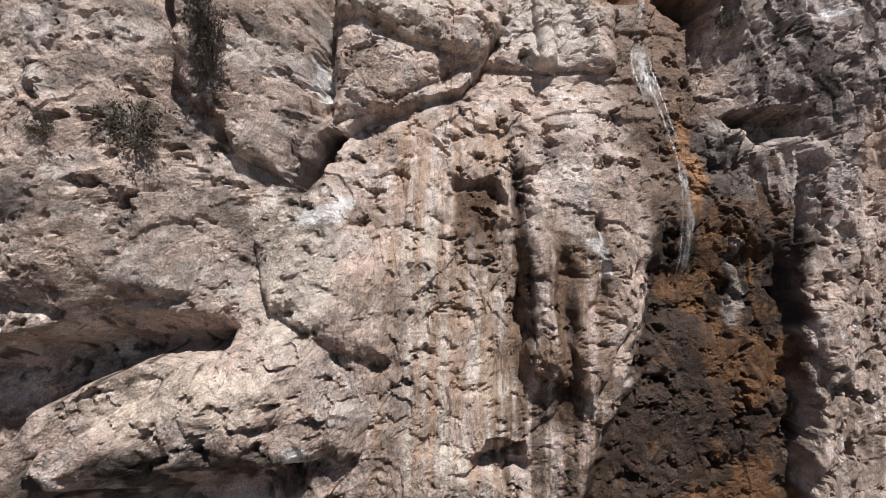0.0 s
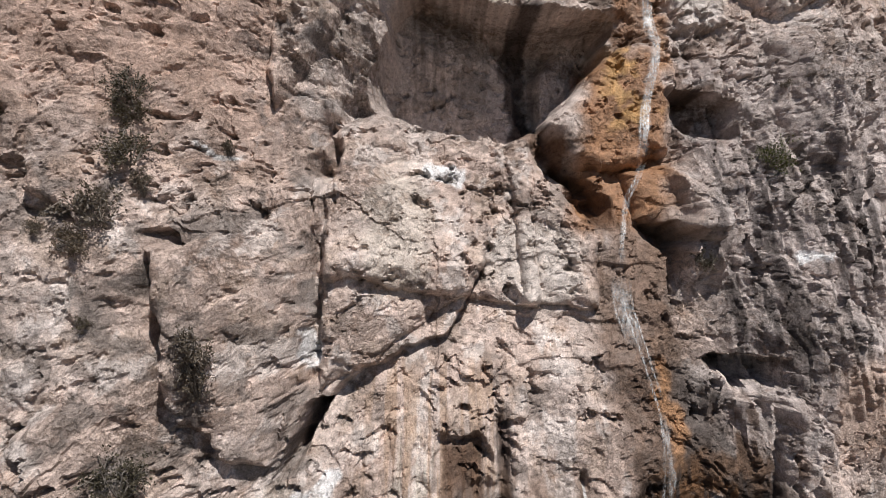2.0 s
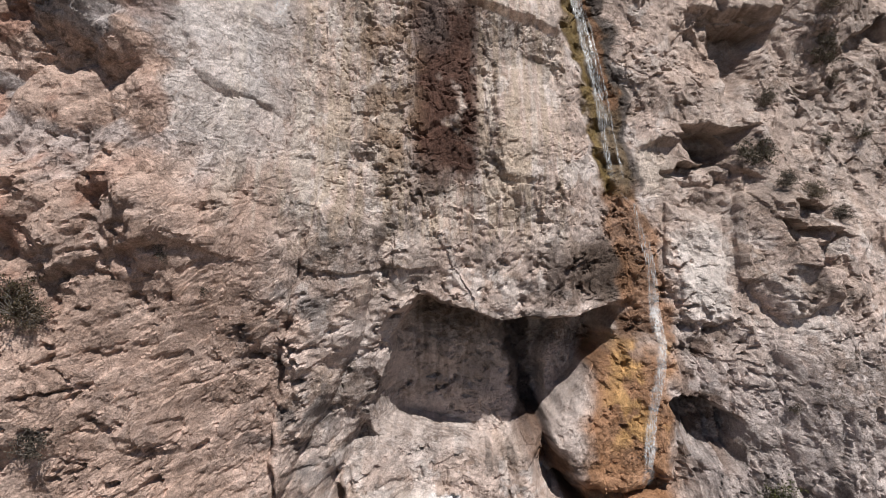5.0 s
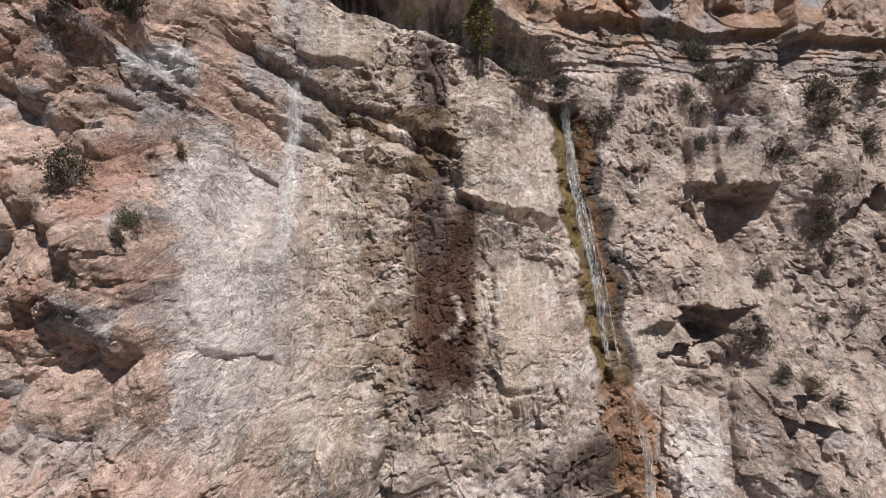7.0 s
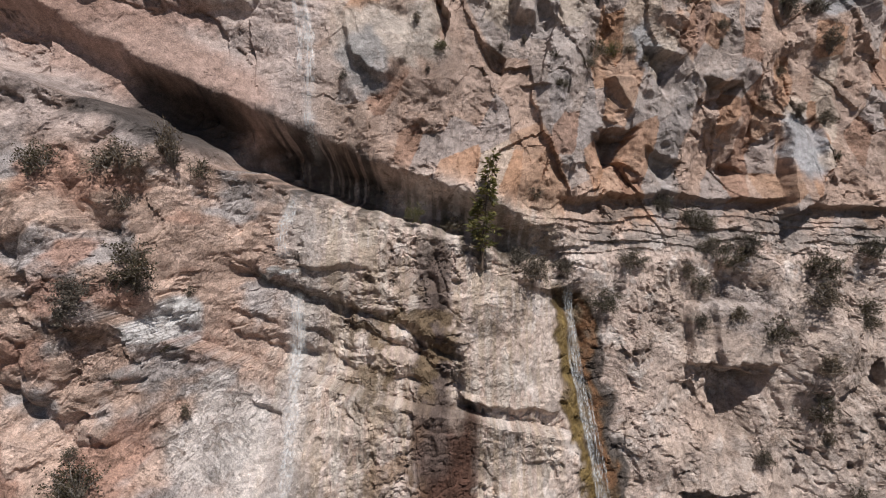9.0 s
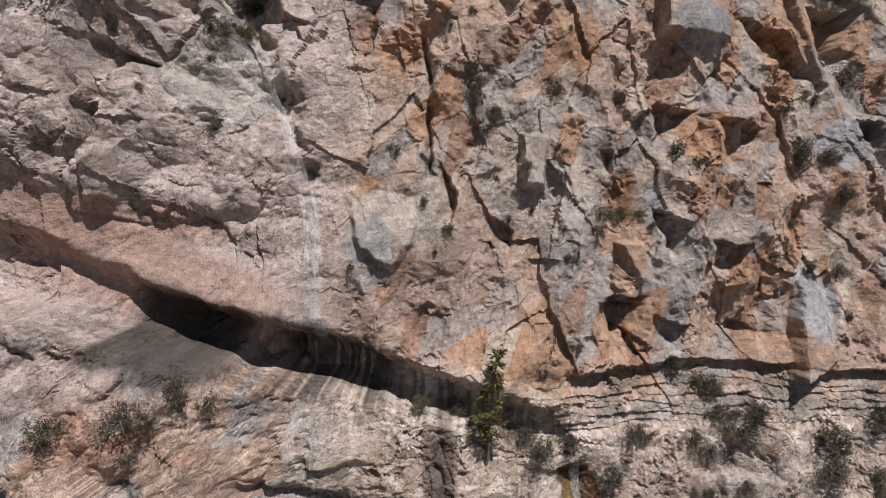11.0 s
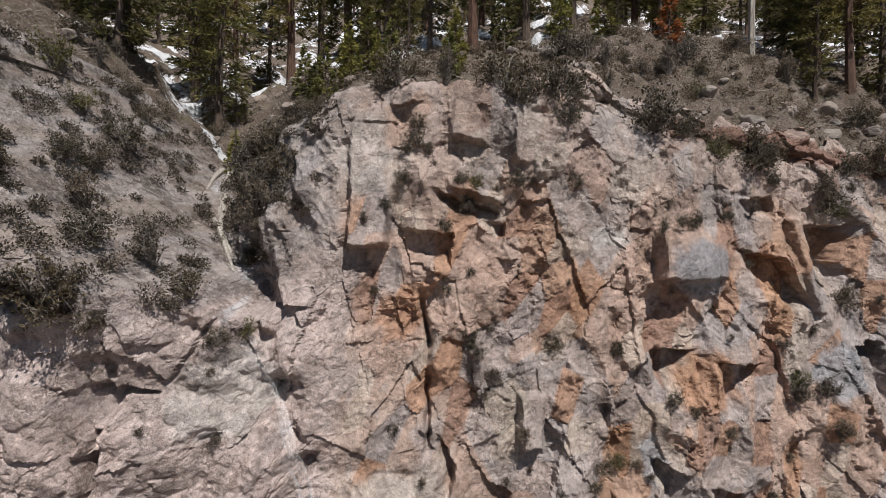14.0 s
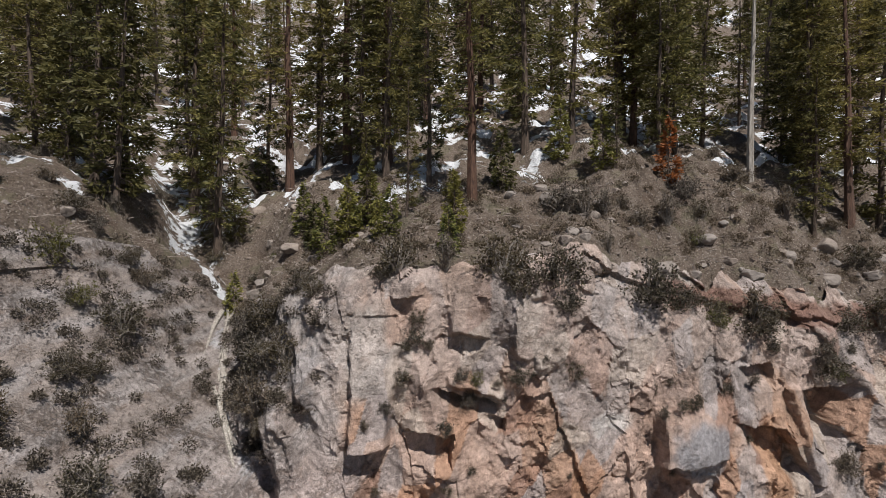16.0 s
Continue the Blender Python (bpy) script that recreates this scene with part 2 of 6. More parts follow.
def chisel(x, z, seed=0, bend=0.6):
    """Scooped faces, about one unit across, that meet in sharp ridges."""
    if not x.size:
        return np.zeros(x.shape)
    ix, iz = np.floor(x), np.floor(z)
    best = np.full(x.shape, 9.0)
    gx, gz, place, row = lattice(ix, iz)
    h1, h2 = hash2(gx, gz, seed).ravel(), hash2(gx, gz, seed + 1).ravel()
    tilt, lift = 2 * np.pi * ((h1 * 7.3 + h2 * 3.1) % 1.0), 0.8 * ((h1 * 5.7 + h2 * 9.1) % 1.0)
    cos, sin = 0.65 * np.cos(tilt), 0.65 * np.sin(tilt)
    fx, fz = x - ix, z - iz
    for a in (-1, 0, 1):
        for b in (-1, 0, 1):
            k = place + (b * row + a)
            dx, dz = fx - a - h1[k], fz - b - h2[k]
            v = lift[k] + cos[k] * dx + sin[k] * dz + bend * (dx * dx + dz * dz)
            best = np.minimum(best, v)
    return best - 0.35


def chisel_in(mask, x, z, seed):
    """The same faces, worked out only where the mask is open."""
    out, rows = np.zeros(x.shape), mask > 0.002
    out[rows] = chisel(x[rows], z[rows], seed)
    return out * mask


def inside(x, z, corners, upper, lower):
    """How far (x, z) lies within a convex outline: sharp at its upper and right sides, sloping in from the others."""
    area = sum(a[0] * b[1] - b[0] * a[1] for a, b in zip(corners, corners[1:] + corners[:1]))
    loop = corners if area > 0 else corners[::-1]
    m = np.ones(x.shape)
    for (xa, za), (xb, zb) in zip(loop, loop[1:] + loop[:1]):
        ex, ez = xb - xa, zb - za
        size = math.hypot(ex, ez)
        d = (ex * (z - za) - ez * (x - xa)) / size
        facing = (0.55 * ez - 0.85 * ex) / size
        m = m * step(d, 0.0, upper if facing > 0.15 else lower)
    return m


def recess(y, x, z, corners, depth, upper=0.10, lower=0.7):
    """A block fallen out of the wall: a roof and a right side, the floor running out to the left and below."""
    xs, zs = [c[0] for c in corners], [c[1] for c in corners]
    rows = (x > min(xs) - 0.4) & (x < max(xs) + 0.4) & (z > min(zs) - 0.4) & (z < max(zs) + 0.4)
    px, pz = x[rows], z[rows]
    y = y.copy()
    y[rows] += depth * inside(px, pz, corners, upper, lower)
    return y


def bulge(y, x, z, corners, out, reach):
    """A rounded boss that stands out of the wall within a convex outline."""
    area = sum(a[0] * b[1] - b[0] * a[1] for a, b in zip(corners, corners[1:] + corners[:1]))
    loop = corners if area > 0 else corners[::-1]
    xs, zs = [c[0] for c in corners], [c[1] for c in corners]
    rows = (x > min(xs)) & (x < max(xs)) & (z > min(zs)) & (z < max(zs))
    px, pz = x[rows], z[rows]
    d = np.full(px.shape, 99.0)
    for (xa, za), (xb, zb) in zip(loop, loop[1:] + loop[:1]):
        d = np.minimum(d, ((xb - xa) * (pz - za) - (zb - za) * (px - xa)) / math.hypot(xb - xa, zb - za))
    y = y.copy()
    y[rows] -= out * np.sqrt(1 - (1 - np.clip(d / reach, 0, 1)) ** 2)
    return y


def panel(y, base, x, z, corners, out, across, up, hold=0.8, soft=0.22):
    """A sound flat face: the wall is drawn to one plane, leaning across and upwards."""
    xs, zs = [c[0] for c in corners], [c[1] for c in corners]
    mx, mz = sum(xs) / len(xs), sum(zs) / len(zs)
    rows = (x > min(xs) - 0.4) & (x < max(xs) + 0.4) & (z > min(zs) - 0.4) & (z < max(zs) + 0.4)
    px, pz = x[rows], z[rows]
    m = hold * inside(px, pz, corners, soft, soft)
    plane = base[rows] - out + across * (px - mx) + up * (pz - mz)
    y = y.copy()
    y[rows] = y[rows] * (1 - m) + plane * m
    return y


def step(v, a, b):
    """Smooth step from 0 at a to 1 at b."""
    s = np.clip((v - a) / (b - a), 0, 1)
    return s * s * (3 - 2 * s)


def blob(x, z, cx, cz, rx, rz):
    return np.exp(-(((x - cx) / rx) ** 2) - ((z - cz) / rz) ** 2)


def along(v, points):
    """The height of a line through (x, z) points over v."""
    return np.interp(v, [p[0] for p in points], [p[1] for p in points])


def between(v, a, b, soft=0.4):
    return step(v, a - soft, a + soft) * (1 - step(v, b - soft, b + soft))


# ---- the cliff's shape: depth y over (x, z) ----
# Broad masses of the wall: centre x and z, reach in x and z, and how far they recede (+) or stand out (-).
LOW_MASSES = [
    (-2.0, 8.0, 4.5, 6.0, 0.7), (7.0, 9.9, 2.6, 3.4, -0.8), (4.0, 13.2, 1.7, 2.2, -0.47), (-2.0, 14.5, 1.7, 2.2, 0.71), (10.0, 15.8, 4.5, 6.0, -1.31),
    (9.0, 15.8, 1.7, 2.2, -0.86), (-6.0, 17.1, 1.7, 2.2, -0.46), (1.0, 17.7, 2.6, 3.4, 0.71), (-5.0, 18.4, 1.7, 2.2, -0.72), (-0.5, 19.7, 2.6, 3.4, 1.12),
    (-2.0, 21.6, 2.6, 3.4, 0.91), (10.0, 21.6, 2.6, 3.4, -0.57), (5.0, 22.3, 1.7, 2.2, 0.97), (1.0, 23.6, 4.5, 6.0, 1.45), (-8.0, 23.6, 4.5, 6.0, -1.27),
]
MIDDLE_MASSES = [
    (5.5, 23.6, 2.6, 3.4, 0.62), (11.5, 25.5, 2.6, 3.4, -0.83), (-5.0, 27.5, 1.7, 2.2, -1.07), (2.5, 29.4, 2.6, 3.4, -1.01), (-8.0, 31.4, 4.5, 6.0, -1.52),
    (7.0, 31.4, 4.5, 6.0, 0.94), (-6.0, 31.4, 1.7, 2.2, -0.81), (-7.0, 32.7, 1.7, 2.2, -0.79), (-4.0, 35.3, 1.7, 2.2, 0.92), (4.0, 36.6, 1.7, 2.2, 0.46),
    (-3.5, 37.2, 2.6, 3.4, 0.38), (13.0, 37.2, 2.6, 3.4, -0.57), (-8.0, 37.2, 2.6, 3.4, -0.75), (-8.0, 39.2, 2.6, 3.4, -1.47), (-3.0, 40.5, 1.7, 2.2, 0.89),
]
UPPER_MASSES = [
    (9.0, 40.5, 1.7, 2.2, 0.64), (9.0, 41.8, 1.7, 2.2, 0.68), (14.0, 43.1, 1.7, 2.2, 0.63), (8.0, 47.0, 1.7, 2.2, -0.75), (1.0, 47.0, 1.7, 2.2, -0.47),
    (-10.0, 48.3, 1.7, 2.2, -1.37), (-8.0, 48.9, 2.6, 3.4, -1.01), (10.0, 50.9, 4.5, 6.0, -0.57), (-10.0, 52.2, 1.7, 2.2, -0.99), (-9.5, 52.8, 2.6, 3.4, -1.27),
    (4.0, 54.8, 4.5, 6.0, -1.0), (14.0, 57.4, 1.7, 2.2, -0.62), (-14.0, 58.7, 2.6, 3.4, 1.01), (1.0, 58.7, 2.6, 3.4, -0.55),
]
RIM = [(-60, 66), (-26, 63.6), (-19, 62.2), (-14.5, 60.3), (-12, 58.2), (-10.6, 56.3), (-9.6, 56.4), (-8.3, 57.5), (-6, 58.3), (-4, 58.9), (0, 59.2),
       (3, 59.4), (5.4, 59.7), (7.6, 58.9), (11, 58.4), (15, 57.8), (18.5, 57.4), (26, 57), (60, 56.6)]
BIG_LEDGE = [(-14, 44.2), (-10.6, 42.9), (-7.4, 41.9), (-5.7, 40.9), (-3.8, 40.15), (-1.4, 39.5), (0.8, 38.8), (3.9, 37.5)]
BIG_LIP = [(-14, 46.4), (-11, 45.0), (-9.8, 44.4), (-8, 43.5), (-5.9, 42.6), (-3.7, 41.8), (-1.8, 41.1), (0.8, 40.2), (3.9, 38.9)]
LONG_CRACK = [(-7.6, 37.7), (-7.2, 37.4), (-6.3, 36.6), (-5.2, 35.8), (-4.2, 35.2), (-2.8, 34.7), (-1.2, 34.3), (0.4, 33.9), (1.7, 33.5), (3.9, 32.9)]
ALCOVE_ROOF = [(-2.6, 22.8), (-2.1, 25.2), (-1.4, 26.9), (0.9, 26.8), (2.6, 27.1), (4.6, 27.0), (5.7, 26.2)]
ALCOVE_SILL = [(-2.6, 22.0), (-1.2, 21.8), (0.2, 21.4), (1.4, 20.9), (2.0, 21.3), (2.9, 21.6), (4.3, 23.2), (5.0, 23.9), (5.7, 24.2)]
BOULDER_SEAM = [(-3.3, 13.4), (-2.9, 14.2), (-2.4, 14.8), (-1.6, 15.4), (-0.6, 15.8), (0.3, 16.1), (0.8, 17.0), (1.2, 17.8)]


def rim_height(x):
    return along(x, RIM) + (0.28 + 0.3 * step(x, 3.5, 6)) * fbm(x / 1.3, 0 * x + 3.3, 4, 17)


def lip(y, x, z, line, x0, x1, out, up, under, down, soft=0.1):
    """An overhang along a line: rock above stands out and fades upwards, rock below is cut back, unevenly."""
    zs = [p[1] for p in line]
    rows = (x > x0 - 0.6) & (x < x1 + 0.6) & (z > min(zs) - 5 * down - 0.3) & (z < max(zs) + 5 * up)
    if not rows.any():
        return y
    xs, h = x[rows], z[rows] - along(x[rows], line)
    h = h + 0.16 * facets(xs / 1.1, z[rows] / 1.3, 52) + 0.07 * facets(xs / 0.38, z[rows] / 0.45, 53)
    uneven = np.clip(0.95 + 0.7 * facets(xs / 1.2, h / 1.6 + x0, 19) + 0.3 * facets(xs / 0.4, h / 0.5, 18), 0.4, 1.5)
    ends = between(xs, x0, x1, 0.5) * uneven
    above = step(h, -soft, soft)
    y = y.copy()
    y[rows] += ends * (-above * out * np.exp(-np.maximum(h, 0) / up) + (1 - above) * under * np.exp(np.minimum(h, 0) / down))
    return y


def groove(y, x, z, line, z0, z1, width, depth):
    """An upright cleft whose x follows z along a line of (z, x)."""
    rows = (z > z0 - 0.5) & (z < z1 + 0.5) & (np.abs(x - along(z, line)) < 4 * width)
    if not rows.any():
        return y
    px, pz = x[rows], z[rows]
    d = np.abs(px - along(pz, line) + 0.9 * width * facets(px / 0.5, pz / 0.55, 13)) / (width * (1 + 0.9 * facets(px / 2, pz / 0.8, 12)))
    y = y.copy()
    y[rows] += depth * np.exp(-d * d) * between(pz, z0, z1, 0.35) * (0.75 + 0.9 * facets(px / 0.8, pz / 0.5, 14))
    return y


def pit(y, x, z, cx, cz, rx, rz, depth):
    rows = (np.abs(x - cx) < 2 * rx) & (np.abs(z - cz) < 2 * rz)
    if not rows.any():
        return y
    px, pz = x[rows], z[rows]
    qx, qz = px + 0.6 * rx * facets(px / 0.5, pz / 0.5, 15), pz + 0.6 * rz * facets(px / 0.5 + 9, pz / 0.5, 16)
    d = ((qx - cx) / rx) ** 2 + ((qz - cz) / rz) ** 2
    y = y.copy()
    y[rows] += depth * (1 - step(d, 0.65, 1.1)) * (0.8 + 0.8 * facets(px / 0.6, pz / 0.4, 17))
    return y


def cliff_depth(x, z):
    # uneven outlines: bend the plan before cutting it
    wx = x + 0.20 * fbm(x / 1.3, z / 1.3, 2, 3) + 0.03 * fbm(x / 0.3, z / 0.3, 2, 8)
    wz = z + 0.18 * fbm(x / 1.3 + 40, z / 1.3, 2, 4) + 0.03 * fbm(x / 0.3 + 9, z / 0.3, 2, 9)
    zz = np.minimum(z, 58.0)
    xt = np.clip(x, -16, 19)
    y = 15.579 + 0.305 * xt + 0.189 * (zz - 35) - 0.00535 * xt**2 - 0.000128 * (zz - 35) ** 2
    for cx, cz, rx, rz, d in LOW_MASSES + MIDDLE_MASSES + UPPER_MASSES:
        y = y + d * blob(x, z, cx, cz, rx, rz)

    # the steep gully that cuts behind the left shoulder
    bed_x = along(z, [(49, -5.0), (50.5, -5.7), (52, -7.2), (53.9, -9.4), (56.5, -10.9), (60, -12.2)])
    bed_y = along(z, [(49, 16.4), (50.1, 17.4), (52, 19.2), (53.9, 21.5), (56.5, 25.2), (60, 29)]) - 14 * (1 - step(z, 48.5, 51.5))
    y = np.maximum(y, bed_y - np.where(x < bed_x, 4.5 * (bed_x - x), 1.1 * (x - bed_x)))

    # regions of rock character
    flank = step(-x - 0.35 * (z - 30) / 10, 2.6, 4.0) * step(z, 17.5, 20) * (1 - step(z, 42, 45)) * (1 - between(x, -5.8, -3.0, 0.6) * between(z, 28.5, 36, 1.0))     # shaly left flank
    high = step(z - along(x, BIG_LIP) * step(3.9 - x, 0, 0.5) - 40.2 * step(x - 3.9, -0.5, 0), 0.0, 1.2)  # broken upper wall
    flutes = step(x, 5.5, 7.0) * between(z, 13.5, 23.5, 1.5)
    streaked = between(x, -2.8, 2.0, 0.8) * between(z, 8, 14.8, 0.8) + between(x, -5.0, 4.0, 0.8) * between(z, 27, 36.5, 1.0)
    under = between(z - along(x, BIG_LIP), -0.2, 1.5, 0.35) * (1 - step(x, -3.6, -2.6))   # smooth underside of the great overhang
    calm = np.clip(under + between(x, -5.6, -3.2, 0.7) * between(z, 28.5, 36, 1.0) + between(x, -3.6, 0.4, 0.5) * between(z, 43.6, 46.4, 0.6), 0, 1)

    # large relief, then fractured faces from metre blocks down to chips
    smooth = y
    quiet = (1 - 0.8 * calm) * (1 - 0.55 * np.clip(streaked, 0, 1))
    broken = high * np.maximum(step(x, -4.5, -2), 0.55)
    right = step(x, 6.0, 8.0) * between(z, 24, 38, 1.5)
    y = y + 0.20 * fbm(x / 3.6, z / 3.6, 3, 11) * (1 - 0.5 * calm)
    # shattered patches lie between sound faces
    shatter = (0.30 + 1.1 * step(fbm(x / 1.9, z / 2.6, 4, 44, 0.6), -0.1, 0.4)) * (1 - 0.75 * calm)
    gx, gz = x + 0.10 * fbm(x / 0.7, z / 0.9, 3, 46), z + 0.12 * fbm(x / 0.8 + 20, z / 0.8, 3, 47)
    y = y - (0.30 + 0.75 * broken + 0.5 * right + 0.12 * flank) * quiet * chisel((gx + 0.12 * gz) / 2.3, gz / 4.4, 21)
    y = y - (0.13 + 0.42 * broken + 0.36 * right + 0.13 * flank) * quiet * chisel((gx - 0.28 * gz) / 1.15, gz / 2.0, 24)
    y = y - (0.10 - 0.04 * step(z, 25, 28) + 0.20 * broken + 0.2 * right + 0.05 * flank) * (0.4 + 0.6 * shatter) * quiet * chisel((gx + 0.45 * gz) / 0.58, gz / 0.85, 27)
    y = y - (0.10 + 0.03 * broken) * (shatter + 0.15 * broken) * (1 - 0.3 * np.clip(streaked, 0, 1)) * chisel((gx - 0.35 * gz) / 0.32, gz / 0.36, 30)
    y = y + (0.055 - 0.015 * high) * shatter * facets((x + 0.5 * z) / 0.15, z / 0.17, 33)
    y = y + (0.22 - 0.08 * step(z, 24.5, 27.5)) * (0.4 + shatter) * np.maximum(fbm(wx / 0.5, wz / 0.36, 4, 48, 0.62) - 0.22, 0) * (1 - 0.5 * high) * (1 - 0.6 * calm)
    # blocks that broke off along straight joints
    for size, amp, more, lean, tall, seed in ((1.9, 0.05, 3.2, 0.10, 2.4, 35), (0.85, 0.045, 0.9, -0.25, 1.8, 36)):
        ox, oz, r1, r2, gap = cells((gx + lean * gz) / size, gz / (size * tall), seed)
        crack = (1 - step(gap, 0.0, 0.07)) * (r2 > 0.6)
        y = y + amp * (1 + more * broken + 0.4 * right) * (shatter if size < 1 else quiet) * (1.6 * r1 - 0.8 + 0.9 * oz * (1.1 - r2) + 1.1 * ox * (r2 - 0.4) + (0.1 if size > 1 else 0.5) * crack)
    y = y - 0.04 * ridged(wx / 1.3, wz / 1.3, 4, 41, 0.55) * (1 - 0.7 * calm)
    # shaly slabs dipping across the left flank
    s = 0.72 * wx + 0.69 * wz
    q = -0.69 * wx + 0.72 * wz
    ox, oz, r1, r2, gap = cells(s / 0.75, q / 0.34, 61)
    y = y - 0.05 * flank * (1 - step(z, 26, 28)) * ((r1 - 0.5) + 0.9 * oz)
    # angular blocks of the left flank
    blocky = step(-x - 0.1 * (z - 30), 4.6, 6.2) * between(z, 26.5, 42, 1.5)
    y = y + (0.95 * chisel_in(blocky, (gx + 0.5 * gz) / 1.2, gz / 1.5, 62) + 0.40 * chisel_in(blocky, (gx - 0.4 * gz) / 0.5, gz / 0.6, 63))
    # the bushy rib right of the gully
    rib = step(-x, 3.6, 5.0) * step(z - 0.25 * np.maximum(-x - 7, 0), 49.8, 52.2)
    y = y - (1.5 * chisel_in(rib, (gx + 0.35 * gz) / 1.1, gz / 1.9, 65) + 0.5 * chisel_in(rib, (gx + 0.5 * gz) / 0.45, gz / 0.7, 66))
    # upright flutes on the right, run-off streaks in the middle
    ox, oz, r1, r2, gap = cells(wx / 0.26, wz / 1.5, 71)
    y = y + flutes * (0.36 * (r1 - 0.5) - 0.25 * ox) - 0.14 * flutes * ridged(wx / 0.42, wz / 2.6, 3, 74)
    y = y - 0.085 * np.clip(streaked, 0, 1) * fbm(wx / 0.42, wz / 4.2, 5, 81, 0.62)

    # rounded masses of the lower wall
    for out, reach, corners in (
        (0.65, 1.3, [(-2.8, 14.7), (-2.6, 17.1), (-2.6, 19.7), (-1.9, 21.3), (0.1, 20.5), (1.8, 20.7), (1.2, 18.0), (0.6, 16.5), (-0.6, 15.8), (-1.9, 15.3)]),  # leaning boulder
        (0.7, 0.9, [(-5.2, 18.0), (-4.3, 18.3), (-2.9, 17.9), (-2.7, 17.0), (-2.9, 15.2), (-3.3, 13.6), (-3.9, 13.9), (-4.8, 14.9), (-4.9, 15.1)]),  # block with the bush
        (0.8, 1.0, [(-7.0, 9.0), (-6.3, 9.5), (-4.6, 10.2), (-3.7, 10.9), (-2.6, 10.6), (-1.6, 9.4), (-1.6, 8.5), (-2.2, 8.2), (-3.9, 8.3), (-5.8, 8.3)]),  # low mass
        (0.5, 0.9, [(-3.8, 12.4), (-3.2, 12.8), (-2.3, 13.3), (-1.4, 11.9), (-1.2, 10.0), (-2.1, 10.3), (-3.4, 11.0)]),  # shoulder of the low mass
        (1.0, 0.9, [(2.9, 21.5), (3.8, 22.6), (5.4, 24.2), (6.8, 24.4), (6.9, 23.2), (6.3, 20.7), (4.9, 20.2), (3.6, 20.5)]),  # stained spur
    ):
        y = bulge(y, gx, gz, corners, out, reach)
    for out, reach, corners in (
        (0.7, 0.6, [(5.0, 20.2), (6.2, 20.5), (7.1, 19.0), (7.0, 18.3), (6.0, 18.3), (5.1, 18.9)]),  # lower boss of the spur
        (0.8, 1.0, [(-2.6, 21.7), (-0.6, 21.8), (1.7, 21.1), (2.4, 20.0), (2.5, 16.6), (-2.6, 17.4), (-3.0, 19.5)]),  # mass under the sill
        (0.6, 0.7, [(1.9, 21.1), (2.2, 21.5), (2.8, 20.7), (4.1, 18.3), (3.9, 16.7), (2.1, 16.7)]),  # slab beside the spur
        (0.7, 0.7, [(-3.0, 28.2), (-0.7, 27.3), (-1.7, 25.3), (-2.4, 23.2), (-3.2, 19.9), (-4.1, 22.6), (-3.4, 25.6)]),  # buttress rib
        (0.5, 0.8, [(9.0, 28.5), (10.7, 29.0), (11.8, 27.7), (11.2, 25.4), (9.8, 24.7), (8.9, 26.0)]),  # boss
    ):
        y = bulge(y, gx, gz, corners, out, reach)
    for out, reach, corners in (
        (0.5, 0.8, [(7.0, 28.3), (8.7, 27.9), (8.5, 24.8), (7.5, 24.4), (6.7, 25.8)]),  # pale boss
        (0.4, 0.8, [(9.3, 24.2), (11.1, 24.6), (12.1, 22.8), (10.3, 20.2), (9.2, 20.7)]),  # boss
        (0.5, 0.6, [(1.6, 12.4), (2.5, 13.1), (4.0, 12.6), (3.9, 10.9), (3.0, 9.1), (1.7, 9.9)]),  # rib
        (0.5, 0.8, [(7.7, 14.8), (8.5, 14.3), (9.1, 12.6), (8.6, 9.4), (7.7, 9.6), (7.4, 11.9)]),  # right pillar
        (0.6, 1.0, [(-7.0, 15.3), (-4.9, 15.5), (-4.7, 13.2), (-3.9, 11.9), (-4.8, 11.0), (-6.3, 11.2), (-7.2, 11.1)]),  # left mass
    ):
        y = bulge(y, gx, gz, corners, out, reach)
    # the leaning boulder over its seam, and the notch at its foot
    y = lip(y, gx, gz, BOULDER_SEAM, -2.9, 1.1, 0.25, 2.0, 0.35, 0.3)
    y = groove(y, wx, wz, [(14.5, -2.9), (16, -2.75), (18, -2.75), (19.6, -2.7), (20.4, -2.9)], 14.8, 20.4, 0.16, 0.55)
    y = recess(y, gx, gz, [(-3.5, 13.0), (-2.8, 13.5), (-2.3, 14.9), (-2.8, 14.9)], 1.6, 0.15, 0.3)
    y = pit(y, wx, wz, 1.8, 16.9, 0.20, 0.17, 0.5)
    # block with a bush at its left edge
    y = groove(y, gx, gz, [(14.8, -5.0), (18.0, -5.1)], 14.9, 17.9, 0.14, 0.5)
    # low overhang on the left with a shaded hollow below it
    top, low = along(wx, [(-12, 10.4), (-8, 10.6), (-6.1, 11.2), (-4.9, 10.9), (-3.5, 10.9)]), along(wx, [(-12, 7.5), (-7.4, 8.7), (-6.6, 9.4), (-5.3, 10.25), (-4.5, 10.2), (-3.5, 10.75)])
    inside = step(wz, low - 0.06, low + 0.12) * (1 - step(wz, top - 0.75, top + 0.05)) * step(-wx, 3.6, 4.4)
    y = y + 1.5 * inside
    y = y - 0.2 * step(-wx, 3.6, 4.6) * np.exp(-np.maximum(wz - top, 0) / 1.5) * step(wz, top - 0.1, top + 0.1) - 0.5 * blob(wx, wz, -7.0, 13.7, 2.4, 1.5)
    y = y + 1.3 * step(-wx, 2.4, 3.6) * (1 - step(wz, 7.6, 8.5))
